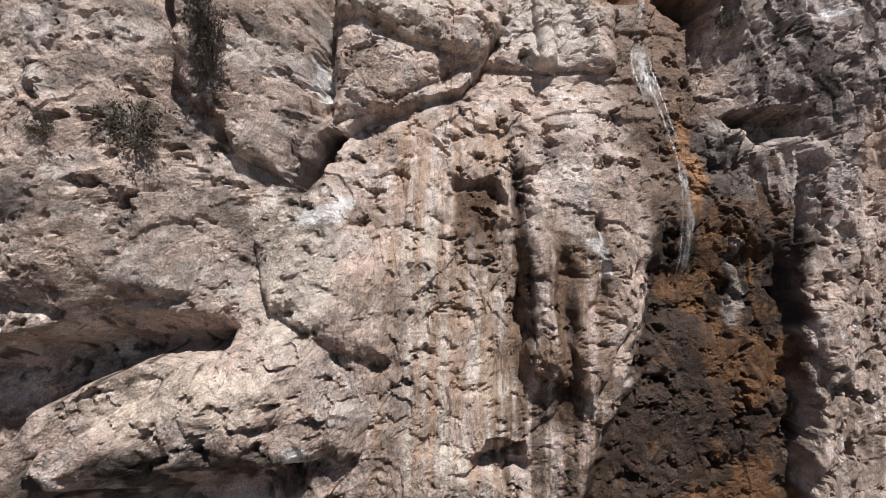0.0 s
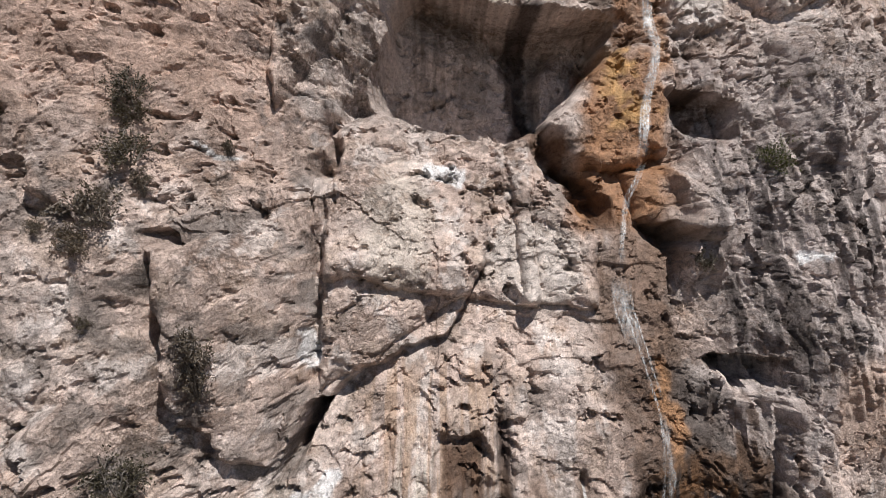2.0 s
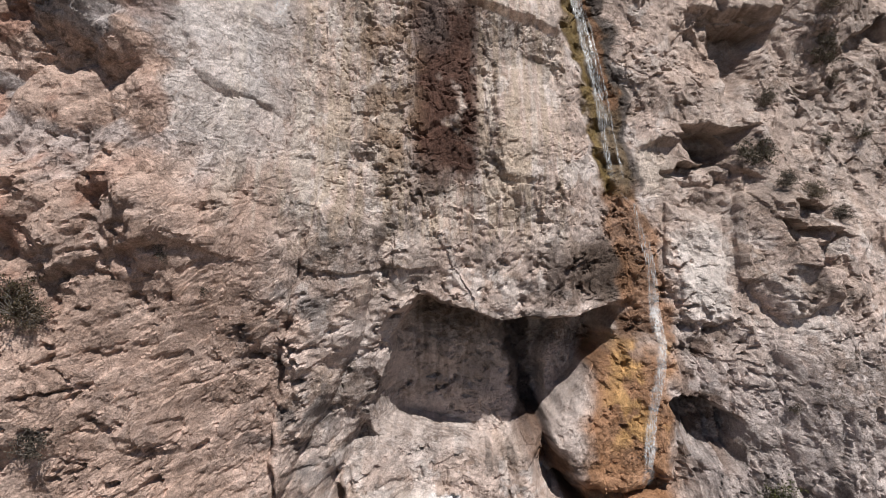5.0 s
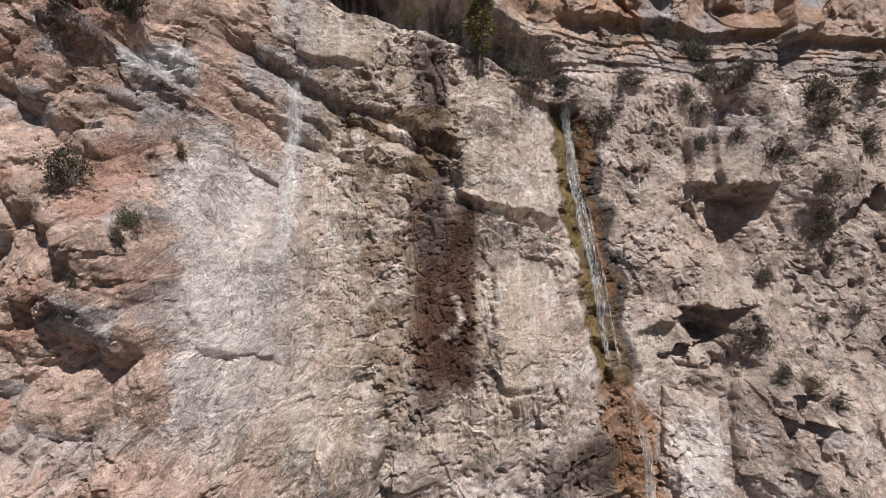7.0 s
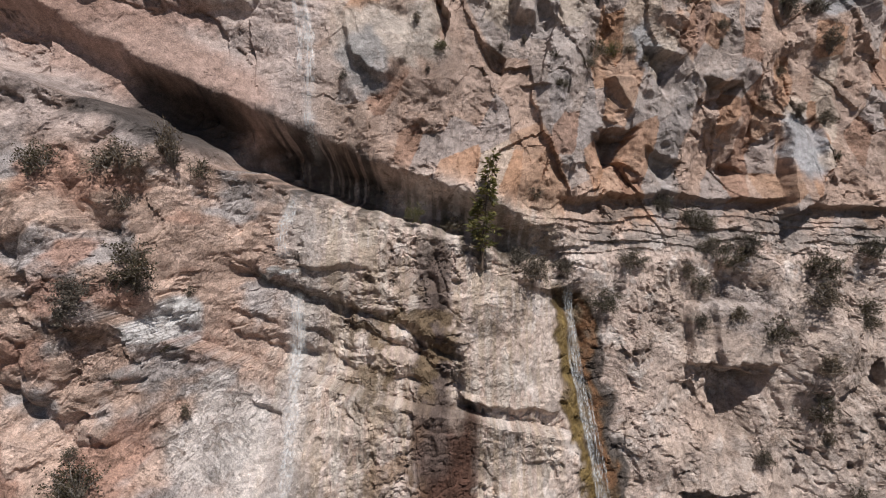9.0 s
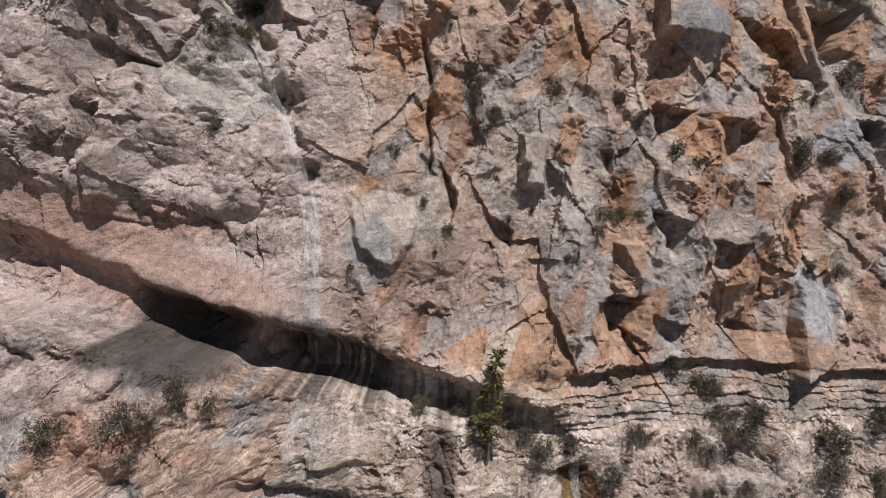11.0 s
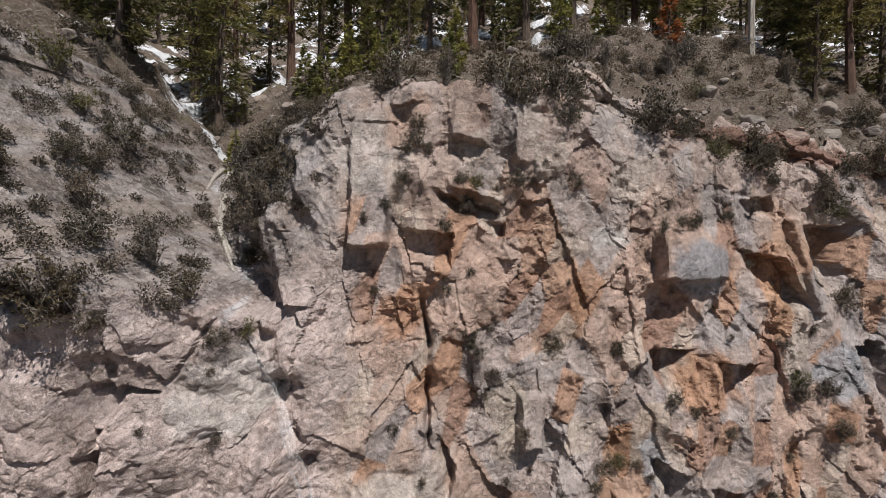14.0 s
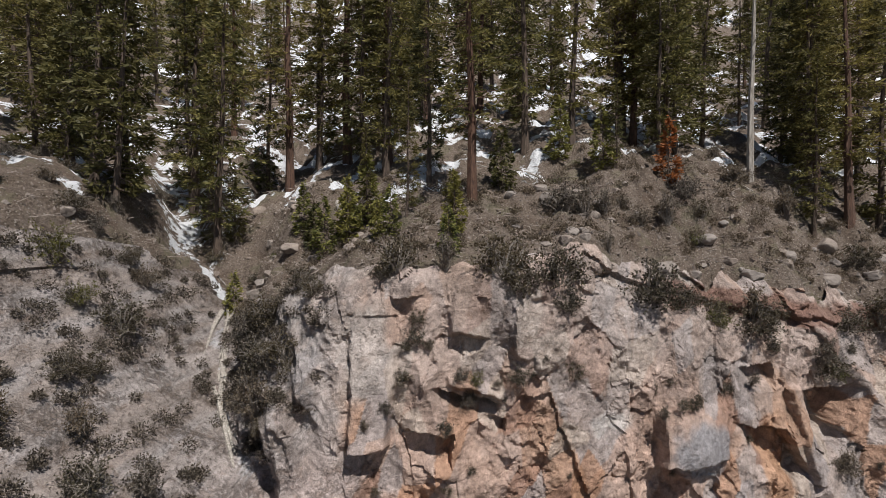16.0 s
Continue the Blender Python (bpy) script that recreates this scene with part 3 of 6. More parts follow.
    # dark wet bay on the right, ribs beside it
    left, right = along(wz, [(0, 1.5), (7.2, 2.6), (8.6, 3.3), (9.8, 3.75), (11.4, 4.15), (13, 4.35)]), along(wz, [(0, 7.4), (7.6, 7.6), (10, 7.6), (11.5, 7.3), (13, 7.3)])
    y = y + 0.6 * step(wx, left - 0.1, left + 0.35) * (1 - step(wx, right - 0.25, right + 0.1)) * (1 - step(wz, 11.6, 13.3))
    y = groove(y, wx, wz, [(7, 6.1), (13, 6.2)], 10.8, 13.0, 0.20, -0.3)
    y = groove(y, wx, wz, [(10, 1.45), (14.3, 1.5)], 10.6, 14.3, 0.17, 0.36)
    y = groove(y, wx, wz, [(8.5, 2.2), (10, 2.45), (12.6, 2.35)], 8.6, 12.5, 0.24, 0.45)
    y = groove(y, wx, wz, [(10, 3.1), (13, 3.15)], 10.9, 13.0, 0.10, 0.4)
    y = y - 0.35 * between(wx, 1.6, 2.2, 0.12) * between(wz, 9.5, 12.8, 0.3)
    y = pit(y, wx, wz, 0.6, 13.2, 0.62, 0.85, 0.35)
    y = pit(y, wx, wz, 1.0, 8.0, 0.75, 0.5, 0.7)
    y = recess(y, gx, gz, [(6.3, 15.5), (7.9, 15.6), (7.9, 14.9), (7.1, 14.7), (6.5, 15.0)], 1.3, 0.12, 0.3)
    # stepped ledges under the upper stream
    for zc, sh in ((15.1, 0.05), (16.2, 0.10), (17.6, 0.07)):
        y = lip(y, wx, wz, [(0, zc - 0.2), (2.5, zc + 0.35), (5.4, zc)], 1.2, 5.4, sh, 0.5, 0.06, 0.2, 0.07)
    # spur with the orange stain, hollows round it
    y = groove(y, wx, wz, [(18.7, 4.35), (19.5, 3.7), (20.5, 3.15), (21.8, 2.75)], 18.8, 21.6, 0.27, 1.0)
    y = recess(y, gx, gz, [(6.2, 22.7), (7.3, 22.8), (8.3, 22.1), (8.0, 20.9), (7.0, 21.0)], 1.2, 0.15, 0.5)
    y = recess(y, gx, gz, [(4.9, 18.8), (6.0, 18.8), (6.7, 18.3), (5.8, 17.8)], 0.9, 0.15, 0.4)
    y = recess(y, gx, gz, [(2.7, 21.5), (3.6, 20.5), (4.8, 20.1), (4.5, 18.9), (3.5, 19.7)], 1.0, 0.2, 0.4)
    y = y - 0.5 * between(wx, 6.1, 7.0, 0.15) * between(wz, 17.3, 20.2, 0.4)
    # rib of the left buttress beside the alcove, dark cleft at its foot
    rib = along(wz, [(19.5, -3.2), (21.5, -3.0), (23.5, -2.5), (25.5, -2.0), (28.5, -2.7)])
    y = y - 0.35 * np.exp(-(((wx - rib) / 0.7) ** 2)) * between(wz, 20.6, 28.0, 1.0)
    y = y - 0.20 * chisel_in(between(wx - rib, -0.9, 0.9, 0.3) * between(wz, 20.3, 28.0, 0.8), (gx + 0.3 * gz) / 0.34, gz / 0.5, 57)
    y = groove(y, wx, wz, [(19.6, -2.75), (21.0, -2.5), (22.2, -2.1)], 19.9, 22.2, 0.28, 1.2)
    # the great alcove
    roof, sill = along(wx, ALCOVE_ROOF), along(wx, ALCOVE_SILL)
    side = step(wx, -2.35, -1.5) * (1 - step(wx, 4.9, 5.5))
    rise = np.clip((roof - wz) / 1.7, 0, 1)
    y = y + side * step(wz, sill - 0.1, sill + 0.18) * (wz < roof) * (0.12 * rise**1.3 + 0.3 * facets(wx / 1.3, wz / 2.2, 95) * rise)
    y = lip(y, gx, gz, [(-1.7, 24.6), (-1.3, 25.2), (-0.5, 25.5), (0.4, 25.3), (1.5, 24.8), (2.7, 24.8), (4.2, 25.0), (5.6, 25.3)], -1.4, 5.5, 0.75, 1.8, 0.0, 0.3, 0.12)
    arch = along(wx, [(-1.9, 22.4), (-1.3, 24.6), (-0.6, 25.65), (0.4, 25.4), (1.8, 24.95), (3.9, 25.0), (5.3, 25.25)])
    lump = 0.8 * blob(wx, wz, 0.2, 24.2, 1.5, 1.1) + 0.35 * blob(wx, wz, 0.2, 22.6, 1.2, 0.7)
    y = y + (1.6 - 0.8 * lump) * step(wx, -1.9, -1.2) * (1 - step(wx, 4.9, 5.3)) * step(wz, sill - 0.1, sill + 0.2) * (1 - step(wz, arch - 0.12, arch + 0.05))
    y = y + 0.9 * step(wx, along(wz, [(21.5, 2.6), (23.5, 2.2), (24.8, 1.4)]), along(wz, [(21.5, 2.7), (23.5, 2.5), (24.8, 1.8)])) * (1 - step(wx, along(wz, [(21.5, 2.9), (23.5, 3.0), (24.8, 3.6)]), along(wz, [(21.5, 3.1), (23.5, 3.4), (24.8, 4.2)]))) * between(wz, 21.7, 24.7, 0.12)
    # shaded hollow band on the left flank, detached flakes under it
    y = lip(y, wx, wz, [(-9, 23.2), (-6.6, 23.3), (-5.4, 23.2), (-4.2, 22.9), (-3.4, 22.6)], -8, -3.7, 0.05, 1.5, 0.10, 0.9, 0.3)
    y = lip(y, wx, wz, [(-9, 26.1), (-6.3, 26.6), (-5.2, 27.2), (-4.2, 26.6)], -7.5, -4.2, 0.10, 1.2, 0.14, 0.5)
    y = recess(y, gx, gz, [(-7.0, 18.8), (-6.3, 18.7), (-5.8, 18.4), (-6.4, 18.4)], 0.6, 0.12, 0.3)
    y = recess(y, gx, gz, [(-5.4, 18.4), (-4.7, 18.4), (-4.6, 17.9), (-5.3, 18.1)], 0.6, 0.12, 0.3)
    y = bulge(y, gx, gz, [(-7.0, 19.6), (-6.4, 19.7), (-6.2, 18.7), (-7.0, 19.0)], 0.35, 0.4)
    # hollow and boulders right of the stream at mid height
    y = pit(y, wx, wz, 8.3, 29.2, 1.3, 0.45, 0.6)
    y = pit(y, wx, wz, 10.9, 27.0, 0.9, 0.75, 1.0)
    y = lip(y, wx, wz, [(6, 30.0), (8, 30.2), (11, 30.0)], 6.3, 10.4, 0.28, 2.0, 0.2, 0.6)
    y = recess(y, gx, gz, [(8.8, 34.5), (11.4, 34.4), (10.2, 31.9), (9.3, 30.9), (8.9, 32.4)], 1.1, 0.12, 0.8)
    y = recess(y, gx, gz, [(7.3, 30.9), (10.3, 30.8), (9.5, 29.2), (8.2, 29.2)], 0.9, 0.12, 0.8)
    y = panel(y, smooth, gx, gz, [(9.2, 34.6), (11.4, 34.7), (11.2, 36.7), (9.0, 37.0)], 0.35, 0.05, 0.10)
    for depth, corners in (
        (0.6, [(9.2, 29.4), (10.1, 29.1), (9.5, 28.0), (9.1, 28.3)]),
        (1.0, [(10.1, 28.4), (12.1, 28.2), (11.2, 27.0), (10.2, 27.2)]),
        (0.6, [(13.1, 33.6), (15.3, 34.9), (15.1, 33.4), (13.4, 32.8)]),
        (0.6, [(7.1, 30.5), (8.9, 30.8), (9.5, 29.7), (8.0, 29.1)]),
    ):
        y = recess(y, gx, gz, corners, depth)
    y = y - 0.45 * blob(gx, gz, 7.4, 32.2, 1.5, 1.1)
    # dripping wall: the block above the alcove, the long slanting cracks, the big ledge
    h = z + 0.3 * (gz - z) - along(x, LONG_CRACK) + 0.05 * facets(gx / 0.5, gz / 0.6, 51)
    run = between(gx, -7.6, 3.9, 0.4) * np.clip(0.9 + 0.5 * facets(gx / 1.6, gz / 3, 54), 0.5, 1.3)
    y = y + run * np.where(h > 0, 0.55 * np.exp(-h / 1.0) * step(h, 0, 0.04), -0.36 * np.exp(h / 0.9))
    # thin joints that break the dripping wall into blocks
    ox, oz, r1, r2, gap = cells((gx + 0.15 * gz) / 0.75, (gz + 0.25 * gx) / 0.55, 59)
    joints = between(gx, -5.6, 4.2, 0.5) * between(gz, 27.5, 39.5, 0.6)
    y = y + joints * (0.05 * (1 - step(gap, 0.0, 0.06)) * (r2 > 0.4) + 0.07 * (r1 - 0.5) - 0.06 * oz)
    rugged = between(gx, -5.6, 1.0, 0.5) * between(gz - along(gx, LONG_CRACK), 0.45, 2.4, 0.3)
    y = y + 0.85 * chisel_in(rugged, (gx + 0.9 * gz) / 1.0, (gz + 0.25 * gx) / 0.6, 55) + 0.18 * rugged - 0.25 * chisel_in(rugged, gx / 0.4, (gz + 0.3 * gx) / 0.25, 56)
    y = groove(y, wx, wz, [(36, -0.35), (38.4, -0.2)], 36.0, 38.7, 0.13, 0.2)
    for out, across, up, corners in (
        (0.15, 0.10, 0.12, [(-4.1, 39.9), (-1.9, 39.4), (-2.0, 37.9), (-4.0, 38.0)]),
        (0.10, 0.12, 0.12, [(0.4, 38.5), (4.0, 37.1), (3.7, 33.4), (0.5, 34.1)]),
        (0.05, 0.15, 0.10, [(-6.1, 35.9), (-4.1, 34.4), (-3.4, 30.7), (-3.4, 29.8), (-5.1, 30.4)]),
        (0.30, 0.10, 0.15, [(8.3, 36.9), (11.5, 36.6), (11.0, 34.5), (8.1, 34.7)]),
        (0.10, 0.20, 0.10, [(1.4, 33.0), (3.6, 32.2), (3.6, 28.5), (1.5, 28.8)]),
    ):
        y = panel(y, smooth, gx, gz, corners, out, across, up, 0.6)
    y = groove(y, wx, wz, [(28, 5.0), (33, 4.6), (37.5, 4.1)], 28.3, 37.3, 0.42, 0.5)
    ledge, over = along(wx, BIG_LEDGE), along(wx, BIG_LIP)
    deep = along(wx, [(-14, 0.4), (-9, 0.5), (-8, 0.9), (-7.2, 1.7), (-6, 1.8), (-4.6, 2.1), (-3.4, 2.0), (-1, 1.3), (2, 0.8), (3.9, 0.3)])
    span = 1 - step(wx, 3.2, 4.4)
    y = y + deep * span * step(wz, ledge - 0.15, ledge + 0.3) * (1 - step(gz, over - 0.7, over + 0.12))
    y = y - 0.35 * span * np.exp(-np.maximum(wz - over, 0) / 2.2) * step(wz, over - 0.4, over + 0.3)
    y = y - along(wx, [(-9, 1.2), (-6, 1.0), (-3, 0.3), (0, 0.0)]) * span * (1 - step(wz, ledge - 0.15, ledge + 0.2)) * np.exp(np.minimum(wz - ledge, 0) / 2.5)
    y = pit(y, wx, wz, -5.0, 41.3, 0.8, 0.45, 0.7)
    # bedded shelf on the right
    bed = between(wz, 38.4, 40.3, 0.2) * step(wx, 1.5, 3.5)
    ox, oz, r1, r2, gap = cells((x + 0.3 * z) / 1.4, (z + 0.06 * fbm(x / 2, z * 0, 2, 94)) / 0.24, 93)
    y = y + bed * (0.15 + 0.14 * (r1 - 0.5) + 0.06 * oz)
    y = lip(y, wx, wz, [(4, 40.2), (8, 40.5), (12, 40.3), (16, 40.0), (22, 40)], 4, 30, 0.28, 1.0, 0.28, 0.3)
    # the pale wall left of the upper fall: boss, cleft, shelves
    y = bulge(y, gx, gz, [(-9.8, 52.9), (-11.3, 53.8), (-9.5, 53.0), (-9.1, 51.8), (-9.4, 51.5), (-9.9, 51.8)], 0.5, 0.8)
    y = bulge(y, gx, gz, [(-9.1, 48.8), (-7.8, 49.1), (-5.8, 48.4), (-4.9, 46.1), (-5.5, 45.4), (-7.3, 44.9), (-9.4, 45.1)], 0.40, 0.8)
    y = groove(y, gx, gz, [(45.3, -9.4), (47.9, -8.8), (49.8, -9.0)], 46.2, 50.2, 0.13, 0.7)
    y = recess(y, gx, gz, [(-10.3, 48.5), (-9.9, 48.9), (-9.5, 50.6), (-9.2, 51.3), (-9.7, 50.6)], 0.9, 0.12, 0.6)
    y = recess(y, gx, gz, [(-8.9, 49.6), (-7.7, 49.2), (-7.8, 48.9), (-8.8, 49.1)], 0.6, 0.10, 0.3)
    pale = step(-gx, 3.6, 4.6) * between(gz, 44.5, 51, 0.8) * (1 - under)
    y = y + (0.65 * chisel_in(pale, (gx - 0.2 * gz) / 1.3, gz / 1.5, 69) + 0.32 * chisel_in(pale, (gx + 0.4 * gz) / 0.55, gz / 0.5, 70))
    # fallen-out blocks, roofs and sound slabs of the upper wall
    for depth, corners in (
        (0.9, [(6.9, 49.5), (9.2, 49.4), (8.5, 48.5), (6.8, 47.3)]),
        (0.9, [(9.3, 49.1), (11.7, 48.8), (11.2, 47.9), (9.6, 46.7)]),
        (1.0, [(10.5, 53.1), (12.8, 52.8), (13.9, 50.8), (13.0, 50.3), (11.3, 51.7)]),
        (0.9, [(6.8, 45.9), (8.4, 45.3), (8.2, 44.4), (7.5, 42.9)]),
        (0.8, [(9.0, 44.7), (11.0, 44.5), (10.5, 43.6), (9.2, 43.2)]),
        (0.8, [(5.0, 42.7), (6.9, 42.8), (6.0, 41.0), (5.1, 39.9)]),
        (0.6, [(6.7, 42.2), (8.7, 41.6), (7.9, 40.4), (7.1, 40.8)]),
        (0.6, [(10.1, 41.9), (11.3, 41.4), (10.2, 40.5)]),
        (0.5, [(11.3, 42.7), (12.3, 42.7), (11.4, 41.6)]),
        (0.8, [(1.0, 50.0), (1.8, 48.6), (3.4, 46.3), (2.3, 47.6)]),
        (0.6, [(4.9, 47.8), (5.5, 47.8), (5.5, 46.7), (4.9, 46.5)]),
        (1.2, [(13.6, 54.1), (16.7, 54.1), (15.3, 51.9), (14.4, 51.4)]),
    ):
        y = recess(y, gx, gz, corners, depth)
    for depth, corners in (
        (0.7, [(11.1, 55.0), (12.7, 55.2), (12.5, 54.1), (11.3, 54.0)]),
        (0.9, [(15.3, 49.4), (17.0, 49.5), (16.7, 47.0), (15.7, 47.7)]),
        (0.7, [(-0.6, 47.4), (0.3, 46.1), (-0.1, 44.8), (-0.6, 45.0)]),
        (0.8, [(-0.9, 55.1), (1.7, 54.3), (1.5, 53.8), (-0.7, 54.3)]),
        (0.7, [(-1.9, 53.7), (0.0, 53.6), (0.0, 52.2), (-1.6, 52.3)]),
        (0.7, [(-3.5, 47.3), (-2.8, 45.8), (-1.7, 45.1), (-2.8, 44.4)]),
        (0.5, [(3.4, 47.7), (4.1, 46.4), (4.3, 45.6), (3.5, 46.4)]),
        (0.5, [(-3.6, 57.4), (-1.9, 57.4), (-2.0, 56.8), (-3.4, 56.0)]),
        (0.6, [(14.1, 53.0), (16.4, 52.2), (15.3, 51.2), (14.4, 51.7)]),
        (0.5, [(0.9, 54.1), (1.8, 53.9), (1.7, 52.9), (1.1, 53.1)]),
        (0.5, [(1.0, 45.6), (2.1, 45.0), (1.8, 43.9), (1.1, 44.3)]),
        (0.7, [(4.8, 42.6), (6.8, 42.5), (6.1, 41.1), (4.9, 41.3)]),
    ):
        y = recess(y, gx, gz, corners, depth)
    for out, across, up, corners in (
        (0.35, 0.25, 0.12, [(7.4, 53.8), (10.5, 53.9), (10.1, 51.9), (7.2, 51.8)]),
        (0.25, -0.05, 0.2, [(-3.6, 57.9), (-2.0, 58.2), (-1.8, 55.7), (-2.1, 53.0), (-3.5, 53.0)]),
        (0.3, 0.15, 0.25, [(-3.4, 46.3), (-1.0, 46.1), (-0.7, 45.1), (-1.8, 43.5), (-2.8, 44.2)]),
        (0.3, 0.2, 0.25, [(12.6, 43.2), (14.2, 43.8), (13.6, 40.4), (11.8, 39.6)]),
        (0.3, 0.1, 0.1, [(2.2, 48.3), (3.2, 48.3), (3.3, 46.2), (2.2, 46.3)]),
        (0.3, 0.25, 0.1, [(5.5, 44.6), (6.5, 44.8), (7.2, 43.2), (6.4, 43.1)]),
        (0.35, 0.1, 0.35, [(-0.4, 55.6), (1.8, 54.9), (1.7, 54.4), (-0.2, 55.0)]),
        (0.3, 0.3, 0.1, [(12.9, 54.3), (13.7, 54.3), (14.4, 50.5), (13.8, 50.6)]),
        (0.3, 0.1, 0.2, [(-0.1, 58.3), (0.9, 58.1), (1.3, 56.5), (-0.2, 56.7)]),
        (0.3, 0.2, 0.2, [(2.0, 58.1), (3.5, 58.1), (3.6, 56.0), (2.0, 55.8)]),
    ):
        y = panel(y, smooth, gx, gz, corners, out, across, up)
    y = lip(y, gx, gz, [(4.6, 59.0), (6.5, 58.5), (8.5, 58.0), (10.8, 57.4), (16.1, 56.6), (24, 56)], 5, 26, 0.0, 1.0, 0.45, 0.5)
    cap = step(x, 4, 6) * step(gz - along(gx, [(4.6, 59.0), (8.5, 58.0), (10.8, 57.4), (16.1, 56.6), (24, 56)]), 0.0, 0.3)
    y = y + (0.5 * chisel_in(cap, (gx - 0.2 * gz) / 1.3, gz / 0.9, 67) + 0.25 * chisel_in(cap, gx / 0.5, gz / 0.4, 68))
    y = groove(y, gx, gz, [(46.5, -0.7), (50.1, -0.8), (51.6, -1.0)], 46.6, 51.5, 0.10, 0.6)
    y = groove(y, wx, wz, [(45, -9.1), (50.5, -8.7), (52, -8.6)], 45.3, 51.6, 0.10, 0.5)
    y = groove(y, wx, wz, [(46.5, -4.1), (48.5, -5.1), (52, -6.2), (56, -9.6)], 46.0, 56, 0.5, 0.6)
    y = y - 0.5 * blob(wx, wz, 9.0, 52.7, 1.5, 1.3) * step(wz, 51.2, 51.6)
    y = y - 0.4 * blob(wx, wz, 13.1, 42.5, 1.0, 1.3)
    # round the rim over
    short = rim_height(x) - z
    y = y + 1.1 * np.exp(-np.maximum(short, 0) / (0.35 + 0.35 * step(x, 3.5, 6)))
    return y


def sheet_axis():
    """Columns across the wall: dense where the drone looks, coarse towards the hidden ends."""
    u = np.linspace(-1, 1, 700)
    v = np.concatenate([np.linspace(0, 0.105, 20)[:-1], np.linspace(0.105, 1, 1240)])
    return u, v


def cliff_grid():
    u, v = sheet_axis()
    U, V = np.meshgrid(u, v)
    mid = np.interp(V, [0, 0.5, 0.8, 1], [1.5, 2.0, 2.0, 0.5])
    half = np.interp(V, [0, 0.2, 0.5, 0.75, 1.0], [10.5, 10.5, 12.5, 15.5, 23.0])
    core = 0.94
    X = mid + half * np.clip(U, -core, core) / core
    X = X + np.sign(U) * np.maximum(np.abs(U) - core, 0) / (1 - core) * 34
    Z = rim_height(X) * V
    return X, Z, cliff_depth(X, Z)


CX, CZ, CY = cliff_grid()
ROW_V = CZ[:, 350] / CZ[-1, 350]


# ---- mineral colours, painted shade and wetness of the rock ----
def cliff_colour(x, z, y):
    wx = x + 0.30 * fbm(x / 0.9, z / 0.9, 4, 103)
    wz = z + 0.30 * fbm(x / 0.9 + 30, z / 0.9, 4, 104)
    col = np.empty(x.shape + (3,))
    wet = np.zeros(x.shape)
    n1, n2, n3 = fbm(x / 2.6, z / 2.6, 4, 111), fbm(x / 0.8, z / 0.8, 4, 112), fbm(x / 0.25, z / 4.5, 4, 113)
    fine = fbm(x / 0.16, z / 0.16, 3, 114)
    col[:] = (0.49, 0.39, 0.335)

    def lay(mask, rgb, amount=1.0):
        m = np.clip(mask * amount, 0, 1)[..., None]
        col[:] = col * (1 - m) + np.array(rgb) * m

    def run(x0, x1, z0, z1, soft=0.15):
        """A vertical band with ragged edges, for run-off and the clefts' painted shade."""
        e = x + 0.10 * n3 + 0.05 * n2
        return between(e, x0, x1, soft) * between(wz, z0, z1, 0.5)

    lay(step(n1, -0.1, 0.5), (0.54, 0.455, 0.405), 0.8)
    lay(step(n2, 0.15, 0.6), (0.40, 0.315, 0.255), 0.6)
    lay(step(fbm(x / 0.9 + 11, z / 0.9, 5, 153, 0.6), 0.34, 0.5), (0.24, 0.20, 0.175), 0.7)
    lay(step(fbm(x / 0.8 + 21, z / 1.1, 5, 154, 0.6), 0.30, 0.44), (0.60, 0.54, 0.50), 0.65)
    upper = step(z - np.minimum(along(x, BIG_LIP), 40.5), 0, 1.0)
    # reddish flank, pink and orange upper wall, grey weathered panels
    lay(step(-wx - 0.3 * (wz - 24) / 10, 2.9, 4.2) * between(wz, 20, 43, 2.0), (0.45, 0.32, 0.255), 0.8)
    lay(step(fbm(x / 1.4, z / 1.4, 4, 121), 0.1, 0.45) * step(-wx, 3.5, 5.0) * step(wz, 26, 31), (0.36, 0.34, 0.335), 0.8)
    lay(step(fbm(x / 1.2 + 7, z / 1.2, 4, 122), 0.15, 0.5) * step(-wx, 5, 6.5) * step(wz, 24, 28) * (1 - upper), (0.37, 0.22, 0.165), 0.8)
    lay(upper * step(wx, -4.2, -2.8), (0.47, 0.355, 0.29), 0.85)
    lay(upper * step(wx, -2.5, 1) * step(fbm(x / 1.5 + 3, z / 2.2, 4, 123), 0.0, 0.3), (0.46, 0.31, 0.225), 0.7)
    lay(upper * step(fbm(x / 1.7, z / 3.0 + 5, 4, 124), 0.14, 0.30), (0.43, 0.375, 0.345), 0.7)
    # whole faces keep one colour: grey weathered, pink, tan and fresh orange
    face = cells((x + 0.10 * z) / 1.9, z / 4.6, 35)[2]
    chip = cells((x - 0.25 * z) / 0.85, z / 1.53, 36)[2]
    side = upper * step(wx, -4.0, -2.6)
    for f, lo, hi, rgb in ((face, 0.0, 0.24, (0.43, 0.38, 0.355)), (face, 0.24, 0.55, (0.50, 0.365, 0.295)), (face, 0.72, 0.9, (0.47, 0.30, 0.205)),
                           (chip, 0.0, 0.13, (0.47, 0.27, 0.165)), (chip, 0.3, 0.42, (0.57, 0.48, 0.40)), (chip, 0.6, 0.72, (0.39, 0.35, 0.335)), (chip, 0.9, 1.0, (0.34, 0.20, 0.14))):
        lay(side * ((f >= lo) & (f < hi)), rgb, 0.72)
    lay(upper * step(wz, 53, 57), (0.40, 0.365, 0.34), 0.45)
    # dark red-brown band just below the right rim
    lay(step(wx, 7.5, 9) * between(wz - along(x, RIM), -1.3, -0.35, 0.15), (0.20, 0.105, 0.075), 0.8)
